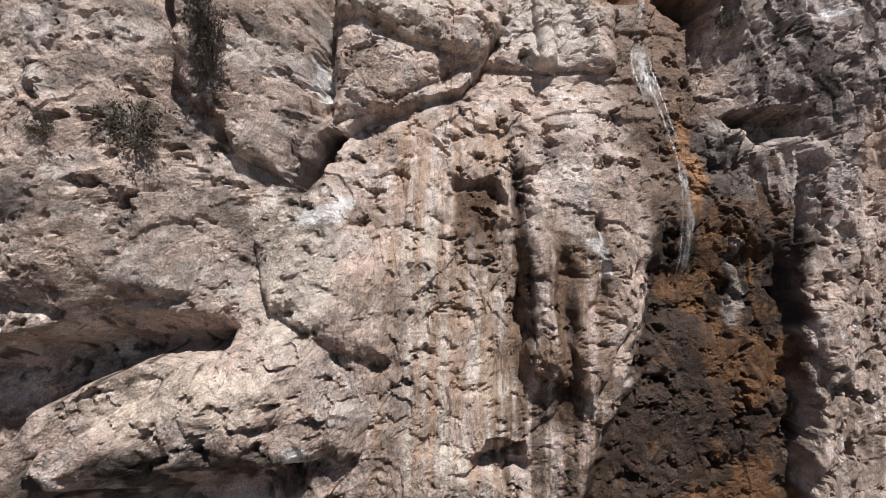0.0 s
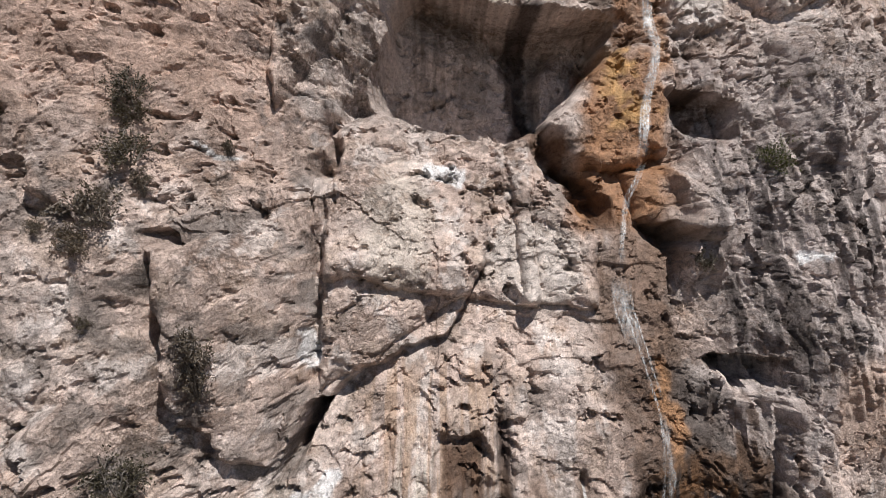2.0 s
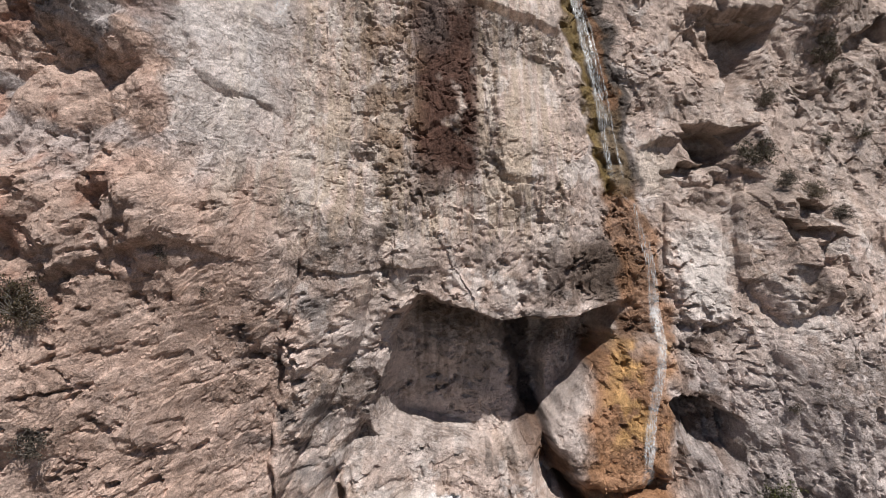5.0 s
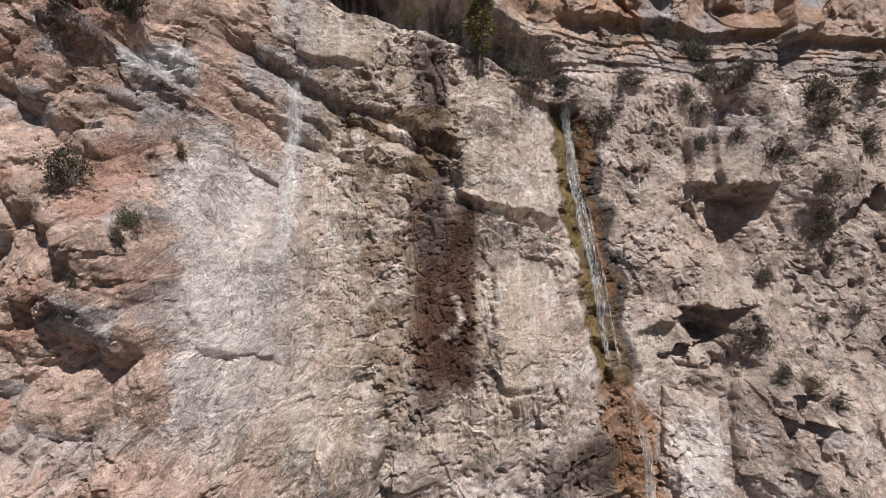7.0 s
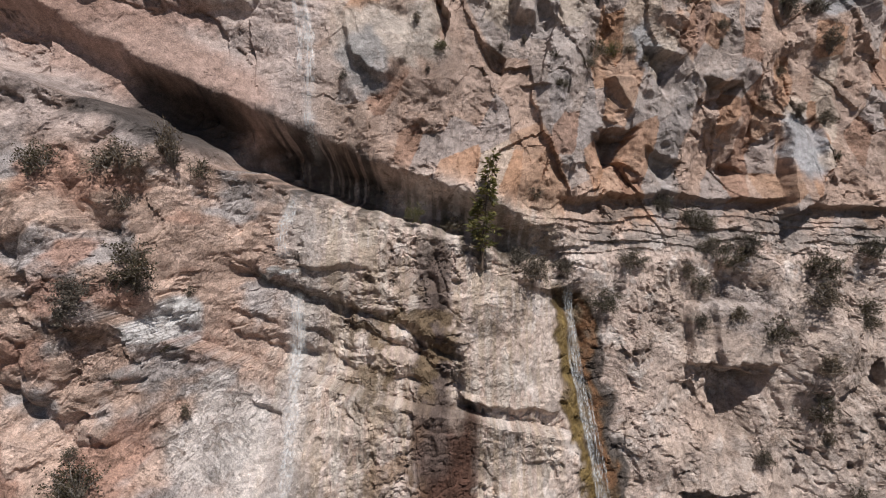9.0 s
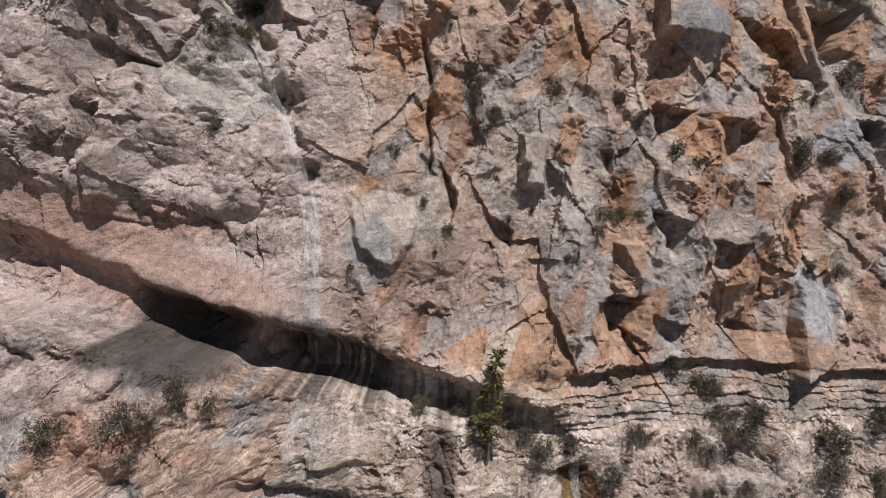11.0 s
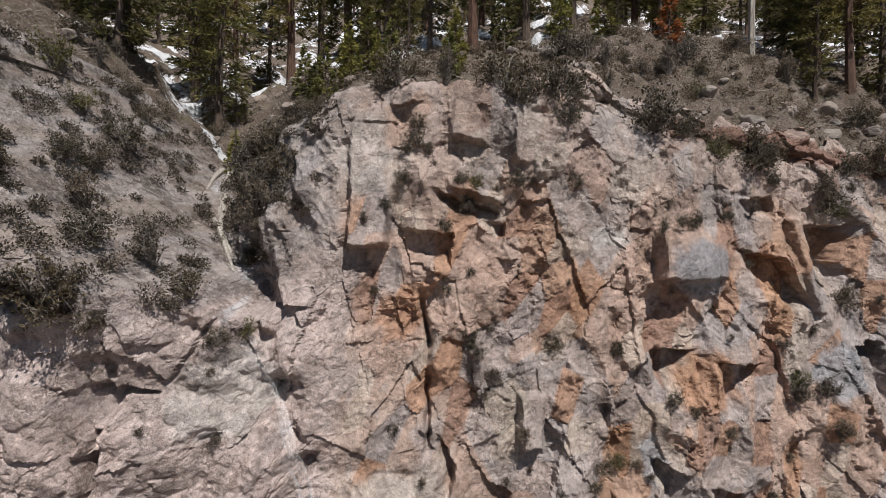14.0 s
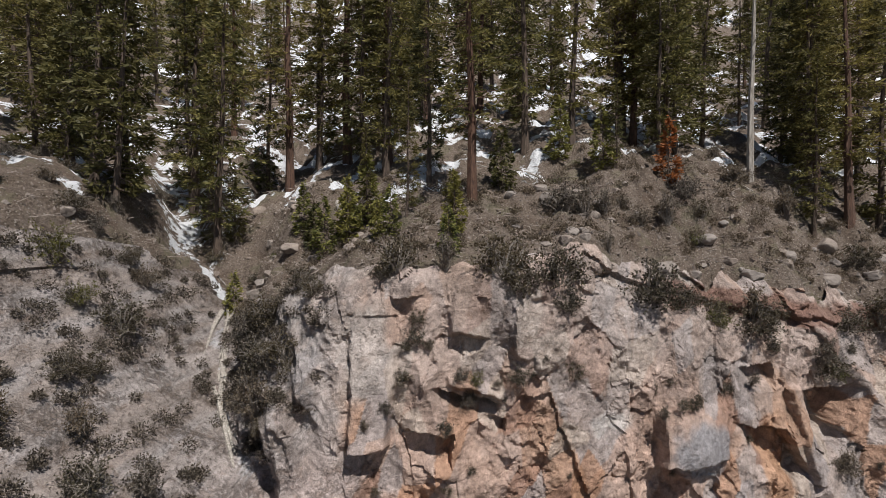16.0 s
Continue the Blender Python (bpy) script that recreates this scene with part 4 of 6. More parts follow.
    lay(upper * step(-wx, 3.0, 4.2) * step(53.5 - wz, 0, 2), (0.55, 0.45, 0.41), 0.75)
    lay(upper * step(-wx, 4.5, 6.5) * step(wz, 50.5, 52.5), (0.36, 0.33, 0.31), 0.75)
    for cx, cz, rx, rz, rgb in (
        (9.0, 52.4, 1.3, 1.2, (0.33, 0.335, 0.35)), (13.1, 42.4, 0.9, 1.4, (0.42, 0.43, 0.45)), (7.0, 45.7, 0.45, 0.9, (0.36, 0.365, 0.375)),
        (14.8, 48.5, 1.1, 1.0, (0.38, 0.385, 0.40)), (5.7, 53.5, 0.9, 0.45, (0.62, 0.58, 0.54)), (-1.6, 45.2, 1.9, 1.0, (0.57, 0.50, 0.44)),
        (2.2, 47.6, 0.5, 1.2, (0.56, 0.48, 0.40)), (-3.0, 56.3, 0.9, 1.7, (0.47, 0.42, 0.38)), (0.9, 54.5, 0.9, 0.28, (0.55, 0.45, 0.37)),
        (-6.4, 49.0, 1.5, 1.3, (0.56, 0.51, 0.47)), (-1.8, 50.8, 0.8, 0.8, (0.45, 0.27, 0.18)), (9.2, 48.3, 1.4, 1.2, (0.45, 0.26, 0.16)),
        (12.2, 51.5, 0.7, 1.8, (0.50, 0.31, 0.20)), (-2.4, 44.2, 0.9, 0.9, (0.34, 0.33, 0.325)), (-8.2, 44.9, 2.2, 0.7, (0.44, 0.30, 0.25)),
        (-4.7, 31.5, 0.75, 3.2, (0.60, 0.545, 0.51)), (-5.3, 34.3, 0.8, 1.2, (0.58, 0.53, 0.50)), (-6.3, 36.9, 0.5, 0.5, (0.55, 0.54, 0.53)),
        (10.3, 36.6, 1.4, 0.9, (0.42, 0.39, 0.385)), (8.7, 33.0, 1.0, 0.8, (0.43, 0.31, 0.245)), (7.9, 26.3, 0.8, 1.6, (0.55, 0.50, 0.46)),
        (6.6, 29.4, 0.7, 0.8, (0.52, 0.45, 0.385)), (-3.1, 11.8, 0.9, 1.6, (0.54, 0.475, 0.415)), (-4.5, 9.7, 1.9, 0.6, (0.56, 0.475, 0.40)),
        (2.4, 17.8, 1.2, 1.3, (0.54, 0.485, 0.44)), (-0.9, 18.6, 0.9, 1.8, (0.53, 0.465, 0.405)), (1.0, 9.6, 0.6, 0.6, (0.57, 0.49, 0.42)),
    ):
        lay(step(blob(wx, wz, cx, cz, rx, rz), 0.25, 0.6), rgb, 0.85)
    lay(step(-wx, 7.6, 9.0) * step(wz, 51.0, 53.5) * step(n2 + 0.6 * n1, -0.35, 0.3), (0.30, 0.25, 0.215), 0.75)
    lay(step(wx, 6.0, 7.5) * between(wz, 27.5, 37.5, 0.8), (0.36, 0.29, 0.245), 0.6)
    # dark thin-bedded band across the right
    lay(step(wx, 4.2, 5.5) * between(wz, 38.5, 40.1, 0.25) * step(n2, -0.4, 0.1), (0.20, 0.18, 0.165), 0.65)
    # grey-mauve fluted rock on the right
    lay(step(wx, 5.9, 7.2) * between(wz, 13, 24, 1.5), (0.46, 0.405, 0.38), 0.8)
    lay(step(wx, 6.3, 7.4) * between(wz, 15, 21, 1.0) * step(n3, -0.08, 0.2), (0.10, 0.085, 0.08), 0.85)
    lay(step(wx, 8.4, 9.2) * between(wz, 13.2, 15.6, 0.5), (0.44, 0.32, 0.25), 0.7)
    # tan run-off streaks below the boulder and on the dripping wall
    lay(between(wx, -1.6, 1.6, 0.6) * between(wz, 7.5, 15.4, 0.6) * step(n3, -0.08, 0.2), (0.36, 0.25, 0.17), 0.65)
    lay(between(wx, -1.2, 1.2, 0.6) * between(wz, 7.5, 14, 0.6) * step(-n3, 0.1, 0.4), (0.52, 0.47, 0.40), 0.6)
    lay(between(wx, -3.6, 3.6, 0.6) * between(wz, 27, 40, 0.8) * step(n3, 0.0, 0.3), (0.42, 0.345, 0.265), 0.65)
    lay(between(wx, -4.4, 3.4, 0.6) * between(wz, 27, 40, 0.8) * step(-n3, 0.15, 0.4), (0.54, 0.48, 0.415), 0.6)
    lay(run(-4.3, -3.5, 29, 40), (0.42, 0.39, 0.37), 0.6)
    lay(run(-0.8, 0.1, 33, 39.2), (0.15, 0.12, 0.105), 0.75)
    lay(run(-0.75, 1.05, 28.7, 33.9, 0.25) * step(n2 + 0.5 * n1, -0.9, -0.4), (0.085, 0.040, 0.027), 0.97)
    lay(run(-0.6, 0.2, 32.4, 38.6, 0.15), (0.12, 0.09, 0.078), 0.85)
    lay(run(-2.0, -0.5, 29.0, 33.5, 0.4) * step(n2, -0.25, 0.2), (0.21, 0.14, 0.09), 0.75)
    lay(between(wx, -2.6, 0.6, 0.5) * between(wz, 34.2, 37.2, 0.4) * step(n2, -0.1, 0.25), (0.16, 0.115, 0.07), 0.85)
    lay(run(0.1, 1.05, 12.2, 14.0), (0.085, 0.048, 0.030), 0.92)
    # two clefts: dark brown rock with their shade painted in
    lay(run(1.35, 1.65, 9.5, 14.3, 0.08), (0.06, 0.04, 0.033), 0.85)
    lay(run(2.15, 2.65, 8.6, 12.4, 0.08), (0.05, 0.032, 0.026), 0.9)
    lay(run(-1.25, -0.95, 7.5, 11.5, 0.1), (0.24, 0.19, 0.16), 0.8)
    # brown laid over the ribs, standing in for the shade between them
    lay(between(wx, 0.9, 3.4, 0.3) * between(wz, 6, 12.8, 0.5) * step(n3 + 0.5 * n2, -0.5, 0.0), (0.20, 0.135, 0.092), 0.8)
    lay(step(wx, 7.3, 7.7) * (1 - step(wz, 11.5, 13)) * step(n3 + 0.5 * n2, -0.35, 0.1), (0.24, 0.185, 0.15), 0.75)
    # black crust under the low mass and in patches on the left wall
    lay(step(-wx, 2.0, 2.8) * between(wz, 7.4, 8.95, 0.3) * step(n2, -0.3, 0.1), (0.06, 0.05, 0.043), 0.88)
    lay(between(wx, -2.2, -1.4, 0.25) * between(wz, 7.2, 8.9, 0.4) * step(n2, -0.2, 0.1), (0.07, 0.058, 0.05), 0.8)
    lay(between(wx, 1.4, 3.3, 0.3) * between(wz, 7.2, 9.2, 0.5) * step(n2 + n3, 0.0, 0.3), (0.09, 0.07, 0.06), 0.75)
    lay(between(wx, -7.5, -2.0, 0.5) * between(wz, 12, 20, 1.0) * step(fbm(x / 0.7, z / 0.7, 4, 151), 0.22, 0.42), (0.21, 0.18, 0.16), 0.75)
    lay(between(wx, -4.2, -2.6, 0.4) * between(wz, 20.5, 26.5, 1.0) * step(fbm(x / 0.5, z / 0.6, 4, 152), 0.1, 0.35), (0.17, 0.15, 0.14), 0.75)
    # dark specks in the hollow under the low left overhang
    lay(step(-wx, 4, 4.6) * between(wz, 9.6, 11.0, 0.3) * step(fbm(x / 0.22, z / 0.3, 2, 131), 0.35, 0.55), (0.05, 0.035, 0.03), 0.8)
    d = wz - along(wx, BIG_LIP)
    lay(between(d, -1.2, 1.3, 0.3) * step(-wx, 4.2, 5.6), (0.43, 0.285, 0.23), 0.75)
    # the great overhang: black crust streaks, and the cavity's shade painted near black
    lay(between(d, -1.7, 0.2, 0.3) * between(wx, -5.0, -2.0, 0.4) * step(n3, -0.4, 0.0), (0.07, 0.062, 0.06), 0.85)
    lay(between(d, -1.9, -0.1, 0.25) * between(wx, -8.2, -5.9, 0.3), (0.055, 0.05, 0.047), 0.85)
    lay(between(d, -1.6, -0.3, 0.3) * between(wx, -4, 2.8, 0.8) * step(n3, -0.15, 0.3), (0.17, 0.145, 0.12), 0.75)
    lay(between(wx, -2.4, 5.2, 0.3) * between(wz, 21.4, 25.3, 0.3), (0.50, 0.43, 0.39), 0.8)
    lay(between(wx, -1.2, 1.6, 0.3) * between(wz, 22.3, 25.5, 0.4) * step(n1 + n3 + n2, -0.4, 0.2), (0.29, 0.245, 0.215), 0.8)
    # the slot's cave mouth, its shade painted nearly black
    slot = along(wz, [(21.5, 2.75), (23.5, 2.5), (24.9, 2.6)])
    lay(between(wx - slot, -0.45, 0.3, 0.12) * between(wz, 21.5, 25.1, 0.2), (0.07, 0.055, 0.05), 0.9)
    # dark stain and crust on the rock over the alcove
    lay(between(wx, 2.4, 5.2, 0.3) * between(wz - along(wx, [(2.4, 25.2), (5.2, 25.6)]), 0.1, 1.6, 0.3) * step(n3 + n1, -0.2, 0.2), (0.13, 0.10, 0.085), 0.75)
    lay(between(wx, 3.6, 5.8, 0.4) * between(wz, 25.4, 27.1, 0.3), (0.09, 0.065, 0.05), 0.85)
    lay(between(wx, -2.8, -1.2, 0.3) * between(wz, 26.4, 27.6, 0.3) * step(n2, -0.1, 0.2), (0.22, 0.19, 0.17), 0.7)
    # the stream's wet orange and ochre margins
    track = along(z, [(8, 4.9), (12.7, 4.8), (15, 4.6), (16.3, 4.4), (18, 4.55), (19.2, 5.0), (20.3, 5.35), (22.4, 5.6), (24.2, 6.05), (25.7, 6.1), (27.5, 5.6),
                      (28.6, 5.3), (30.7, 4.95), (33, 4.55), (35.2, 4.25), (37.4, 4.0)])
    off = wx - track
    near = np.exp(-((off / 0.55) ** 2)) * (1 - step(z, 37.2, 37.8))
    lay(between(off, -0.55, 0.75, 0.12) * between(wz, 28.4, 37.3, 0.2), (0.11, 0.075, 0.038), 0.95)
    lay(between(off, -0.45, -0.1, 0.1) * between(wz, 28.6, 36.9, 0.3), (0.17, 0.115, 0.035), 0.8)
    lay(between(off, 0.25, 0.6, 0.1) * between(wz, 31, 37, 0.3), (0.18, 0.085, 0.04), 0.75)
    lay(between(off, 0.6, 0.95, 0.12) * between(wz, 28.6, 36, 0.3), (0.07, 0.06, 0.055), 0.85)
    lay(between(off, -1.5, 0.85, 0.35) * between(wz, 18.6, 24.0, 0.4), (0.29, 0.145, 0.065), 0.9)
    lay(between(off, -0.9, 0.5, 0.4) * between(wz, 21.5, 24.3, 0.3) * step(n2, -0.2, 0.3), (0.45, 0.27, 0.11), 0.9)
    lay(between(off, -0.7, 0.8, 0.2) * between(wz, 24.2, 28.6, 0.3), (0.25, 0.13, 0.065), 0.85)
    # dark brown patches right of the spur
    lay(between(off, 0.8, 2.4, 0.4) * between(wz, 20.8, 24.5, 0.4) * step(n2, -0.1, 0.2), (0.13, 0.08, 0.055), 0.8)
    # gap left of the spur: brown rock with its deep shade painted in
    lay(between(wx, 2.6, 4.6, 0.4) * between(wz - along(wx, [(2.6, 21.4), (4.6, 18.8)]), -0.5, 0.6, 0.3), (0.13, 0.07, 0.04), 0.9)
    # the stream's margins again, further down
    lay(between(off, -0.6, 1.5, 0.35) * between(wz, 12.6, 18.8, 0.4), (0.15, 0.095, 0.065), 0.85)
    lay(between(off, 0.5, 0.9, 0.1) * between(wz, 12, 15.5, 0.4), (0.40, 0.22, 0.11), 0.8)
    lay(between(off, 0.9, 1.9, 0.25) * between(wz, 12, 15.4, 0.5), (0.09, 0.08, 0.075), 0.8)
    bay_l = along(wz, [(0, 1.5), (7.2, 2.6), (8.6, 3.3), (9.8, 3.75), (11.4, 4.15), (13, 4.35)])
    bay = step(wx, bay_l - 0.1, bay_l + 0.2) * (1 - step(wx, 7.3, 7.65)) * (1 - step(wz, 12.6, 14.0))
    lay(bay, (0.048, 0.029, 0.019), 0.98)
    lay(bay * step(n1 + 0.6 * n2, 0.0, 0.4), (0.15, 0.075, 0.033), 0.85)
    lay(bay * step(n3, 0.1, 0.3) * step(wz, 9.5, 11), (0.035, 0.028, 0.026), 0.85)
    lay(bay * between(wx, 6.0, 6.4, 0.08) * between(wz, 10.8, 12.6, 0.2), (0.36, 0.32, 0.29), 0.9)
    lay(between(wx, 6.3, 8.0, 0.3) * between(wz, 12.2, 14.6, 0.4) * step(n3 + n2, 0.0, 0.4), (0.10, 0.06, 0.038), 0.85)
    wet = np.clip(np.maximum(near * 0.9, bay * (0.55 + 0.5 * n2)), 0, 1)
    wet = np.maximum(wet, 0.7 * between(off, -1.4, 1.9, 0.4) * between(wz, 18.6, 25, 0.5))
    wet = np.maximum(wet, 0.25 * run(-0.9, 1.1, 28.8, 33.6, 0.4))
    wet = np.maximum(wet, 0.35 * between(wx, -1.8, 1.2, 0.5) * between(wz, 9, 20.5, 0.8) * step(n3, 0.1, 0.4))
    # pale calcite crusts and last ice
    creek = along(z, [(50, -5.9), (52.2, -7.3), (53.8, -9.0), (55.7, -10.6), (57, -10.9)])
    lay(between(x - creek + 0.1 * n2, -0.07, 0.09, 0.05) * step(wz, 50.3, 51) * step(n2 + fine, -0.25, 0.0), (0.55, 0.55, 0.56), 0.8)
    for cx, cz, rx, rz in ((-2.75, 15.85, 0.28, 0.42), (-2.45, 12.95, 0.55, 0.30), (0.2, 20.15, 0.62, 0.26), (3.2, 12.2, 0.14, 0.55), (-2.6, 8.5, 0.22, 0.28),
                           (8.95, 17.8, 0.34, 0.22), (-4.5, 20.05, 0.35, 0.10), (-4.5, 38.0, 0.5, 0.15)):
        lay(step(blob(wx, wz, cx, cz, rx, rz), 0.35, 0.55), (0.74, 0.73, 0.72), 0.9)
    block = cells((x + 0.3 * z) / 0.6, z / 0.6, 141)[2] + cells((x - 0.3 * z) / 0.25, z / 0.28, 144)[3]
    col *= (0.86 + 0.28 * (block / 2) + 0.20 * fine + 0.12 * n2)[..., None] * (1.0 - 0.22 * upper)[..., None] * np.array([1.005, 0.99, 1.005])
    return np.clip(col, 0.02, 0.85), np.clip(wet, 0, 1)


def grid_mesh(name, X, Y, Z, material):
    """A mesh of quads over a grid of places."""
    rows, cols = X.shape
    me = bpy.data.meshes.new(name)
    co = np.stack([X, Y, Z], -1).reshape(-1, 3).astype(np.float32)
    i = np.arange((rows - 1) * cols).reshape(rows - 1, cols)[:, :-1].ravel()
    quads = np.stack([i, i + 1, i + cols + 1, i + cols], -1).astype(np.int32)
    me.vertices.add(len(co))
    me.vertices.foreach_set("co", co.ravel())
    me.loops.add(quads.size)
    me.loops.foreach_set("vertex_index", quads.ravel())
    me.polygons.add(len(quads))
    me.polygons.foreach_set("loop_start", np.arange(0, quads.size, 4, dtype=np.int32))
    me.polygons.foreach_set("loop_total", np.full(len(quads), 4, dtype=np.int32))
    me.update(calc_edges=True)
    me.validate()
    me.materials.append(material)
    me.shade_flat()
    return me


def cliff_wear(x, z):
    """How pitted the rock is: rough on the weathered flanks, sound on slabs, run-off walls and fresh breaks."""
    w = 0.35 + 0.65 * step(fbm(x / 2.4, z / 2.0, 4, 161), -0.2, 0.35)
    fresh = step(z - np.minimum(along(x, BIG_LIP), 40.5), 0, 1.0)
    w = w * (1 - 0.35 * fresh * step(x, -4.2, -2.8)) * (1 - 0.15 * fresh)
    w = w * (1 - 0.65 * between(x, -1.8, 1.6, 0.6) * between(z, 8, 15, 0.8)) * (1 - 0.3 * between(x, -5.4, 3.8, 0.6) * between(z, 27.5, 33.5, 0.8))
    w = w * (1 - 0.85 * between(z - along(x, BIG_LIP), -1.5, 1.5, 0.3) * (1 - step(x, -3.6, -2.6)))
    w = np.maximum(w, step(-x, 4, 5.5) * step(z, 50.5, 52.5))
    return np.clip(w, 0.08, 1)


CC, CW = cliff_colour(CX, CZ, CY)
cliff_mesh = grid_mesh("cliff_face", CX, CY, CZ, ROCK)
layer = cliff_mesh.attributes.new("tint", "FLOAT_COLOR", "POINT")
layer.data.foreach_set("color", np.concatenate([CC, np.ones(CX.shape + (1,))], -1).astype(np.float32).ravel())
layer = cliff_mesh.attributes.new("wet", "FLOAT", "POINT")
layer.data.foreach_set("value", CW.astype(np.float32).ravel())
layer = cliff_mesh.attributes.new("worn", "FLOAT", "POINT")
layer.data.foreach_set("value", cliff_wear(CX, CZ).astype(np.float32).ravel())
cliff = tagged(new("cliff_face", cliff_mesh), "pale pinkish limestone cliff with orange stains and wet streaks", "cliff", kind="structure")


def surface(x, z):
    """The rock's place at (x, z) on the wall, from the finished sheet."""
    v = z / float(rim_height(np.array([x]))[0])
    r = int(np.clip(np.searchsorted(ROW_V, v), 1, CX.shape[0] - 1))
    c = int(np.clip(np.searchsorted(CX[r], x), 1, CX.shape[1] - 1))
    return Vector((x, float(CY[r, c]), z))


# ---- the wooded slope above and the unseen canyon floor below ----
RIM_X = np.linspace(-70, 70, 561)
_z = rim_height(RIM_X)
_y = np.array([np.interp(xv, CX[-1], CY[-1]) for xv in RIM_X])
_y = np.convolve(np.pad(_y, 2, mode="edge"), np.ones(5) / 5, "valid")
GULLY = [(20, -9.6), (24, -10.4), (28.5, -13.6), (36, -18.2), (46, -23.5), (80, -40)]


def slope_height(x, y):
    gx = along(y, GULLY)
    yr = np.interp(x, RIM_X, _y)
    d = np.maximum(y - yr, 0)
    shift = step(-x, 2, 6) * step(d, 0.4, 5)
    xs = x + shift * (-10.2 - gx)
    zr = np.interp(xs, RIM_X, _z)
    fill = np.interp(xs, [-16, -13, -10.2, -7, -4], [0, 1.2, 2.6, 1.6, 0]) * step(d, 2, 14)
    h = zr + 0.47 * np.minimum(d, 14) + 0.40 * np.clip(d - 14, 0, 60) + 0.66 * np.clip(d - 74, 0, 130) + 0.2 * np.maximum(d - 204, 0)
    h = h + fill + 1.9 * step(x, 5, 9) * step(d, 1.0, 4.5)
    h = h + 0.55 * fbm(x / 4.5, y / 4.5, 3, 201) * step(d, 0.5, 3) + 0.24 * fbm(x / 1.1, y / 1.1, 4, 202) * step(d, 0.3, 1.5)
    h = h + 0.7 * step(x, 4, 7) * step(d, 0.2, 1.5) - 0.3 * step(-x, 11, 14) * np.minimum(d, 18)
    h = h - 0.5 * (1 - step(y - yr, -0.35, 0.7))
    return h


def slope_mesh():
    u = np.linspace(-1, 1, 420)
    gx = u * 34 + np.sign(u) * np.maximum(np.abs(u) - 0.75, 0) ** 2 * 7500
    s = np.linspace(0, 1, 260)
    gs = s * 46 + np.maximum(s - 0.7, 0) ** 2 * 8500
    X, S = np.meshgrid(gx, gs)
    Y = np.interp(X, RIM_X, _y) - 0.35 + S
    Z = slope_height(X, Y)
    me = grid_mesh("slope", X, Y, Z, FLOOR)
    snow = 0.25 + 0.8 * fbm(X / 2.8, Y / 2.2, 4, 211, 0.65) + 0.12 * step(Y, 28, 38)
    d = Y - np.interp(X, RIM_X, _y)
    snow = snow * step(d, 3.5, 8) - 0.25 * (1 - step(d, 2, 6))
    snow = np.maximum(snow, (0.55 + 0.5 * fbm(X / 1.2, Y / 1.2, 3, 213)) * np.exp(-(((X - along(Y, GULLY)) / 2.5) ** 2)) * between(Y, 24.5, 46, 1.5))
    lay = me.attributes.new("snow", "FLOAT", "POINT")
    lay.data.foreach_set("value", snow.astype(np.float32).ravel())
    return me


ground_slope = tagged(new("ground_slope", slope_mesh()), "steep wooded slope of grit, duff and snow patches", "ground", kind="structure")


def ground_at(x, y):
    return Vector((x, y, float(slope_height(np.array([x]), np.array([y]))[0])))


# a floor that stays out of view, added to bounce light onto the wall
u = np.linspace(-1, 1, 90)
gx, gy = np.meshgrid(np.sign(u) * (np.abs(u) * 30 + np.maximum(np.abs(u) - 0.5, 0) ** 2 * 3000), np.linspace(0, 1, 90) ** 2 * -600 + 16)
canyon = grid_mesh("ground", gx, gy, 0.4 * fbm(gx / 9, gy / 9, 3, 221) + 0.9, FLOOR)
tagged(new("ground", canyon), "unseen canyon floor of grit and rubble, added for bounce light", "ground", kind="structure")


# ---- plants ----
def part(name, verts, faces, material, parent, label=""):
    """One mesh object under a thing."""
    me = bpy.data.meshes.new(name)
    me.from_pydata([tuple(v) for v in verts], [], faces)
    me.materials.append(material)
    ob = new(name, me)
    ob.parent = parent
    return tagged(ob, label)


def tube(path, radii, sides=6):
    """A tapered tube along a path of points: vertices and faces."""
    verts, faces = [], []
    path = [Vector(p) for p in path]
    for i, p in enumerate(path):
        way = (path[min(i + 1, len(path) - 1)] - path[max(i - 1, 0)]).normalized()
        a = way.orthogonal().normalized()
        b = way.cross(a)
        for s in range(sides):
            ang = 2 * math.pi * s / sides
            verts.append(p + (a * math.cos(ang) + b * math.sin(ang)) * radii[i])
    for i in range(len(path) - 1):
        for s in range(sides):
            t = (s + 1) % sides
            faces.append((i * sides + s, i * sides + t, (i + 1) * sides + t, (i + 1) * sides + s))
    faces.append(tuple(range(sides))[::-1])
    faces.append(tuple((len(path) - 1) * sides + s for s in range(sides)))
    return verts, faces


def join(pieces):
    verts, faces = [], []
    for v, f in pieces:
        n = len(verts)
        verts += v
        faces += [tuple(i + n for i in q) for q in f]
    return verts, faces


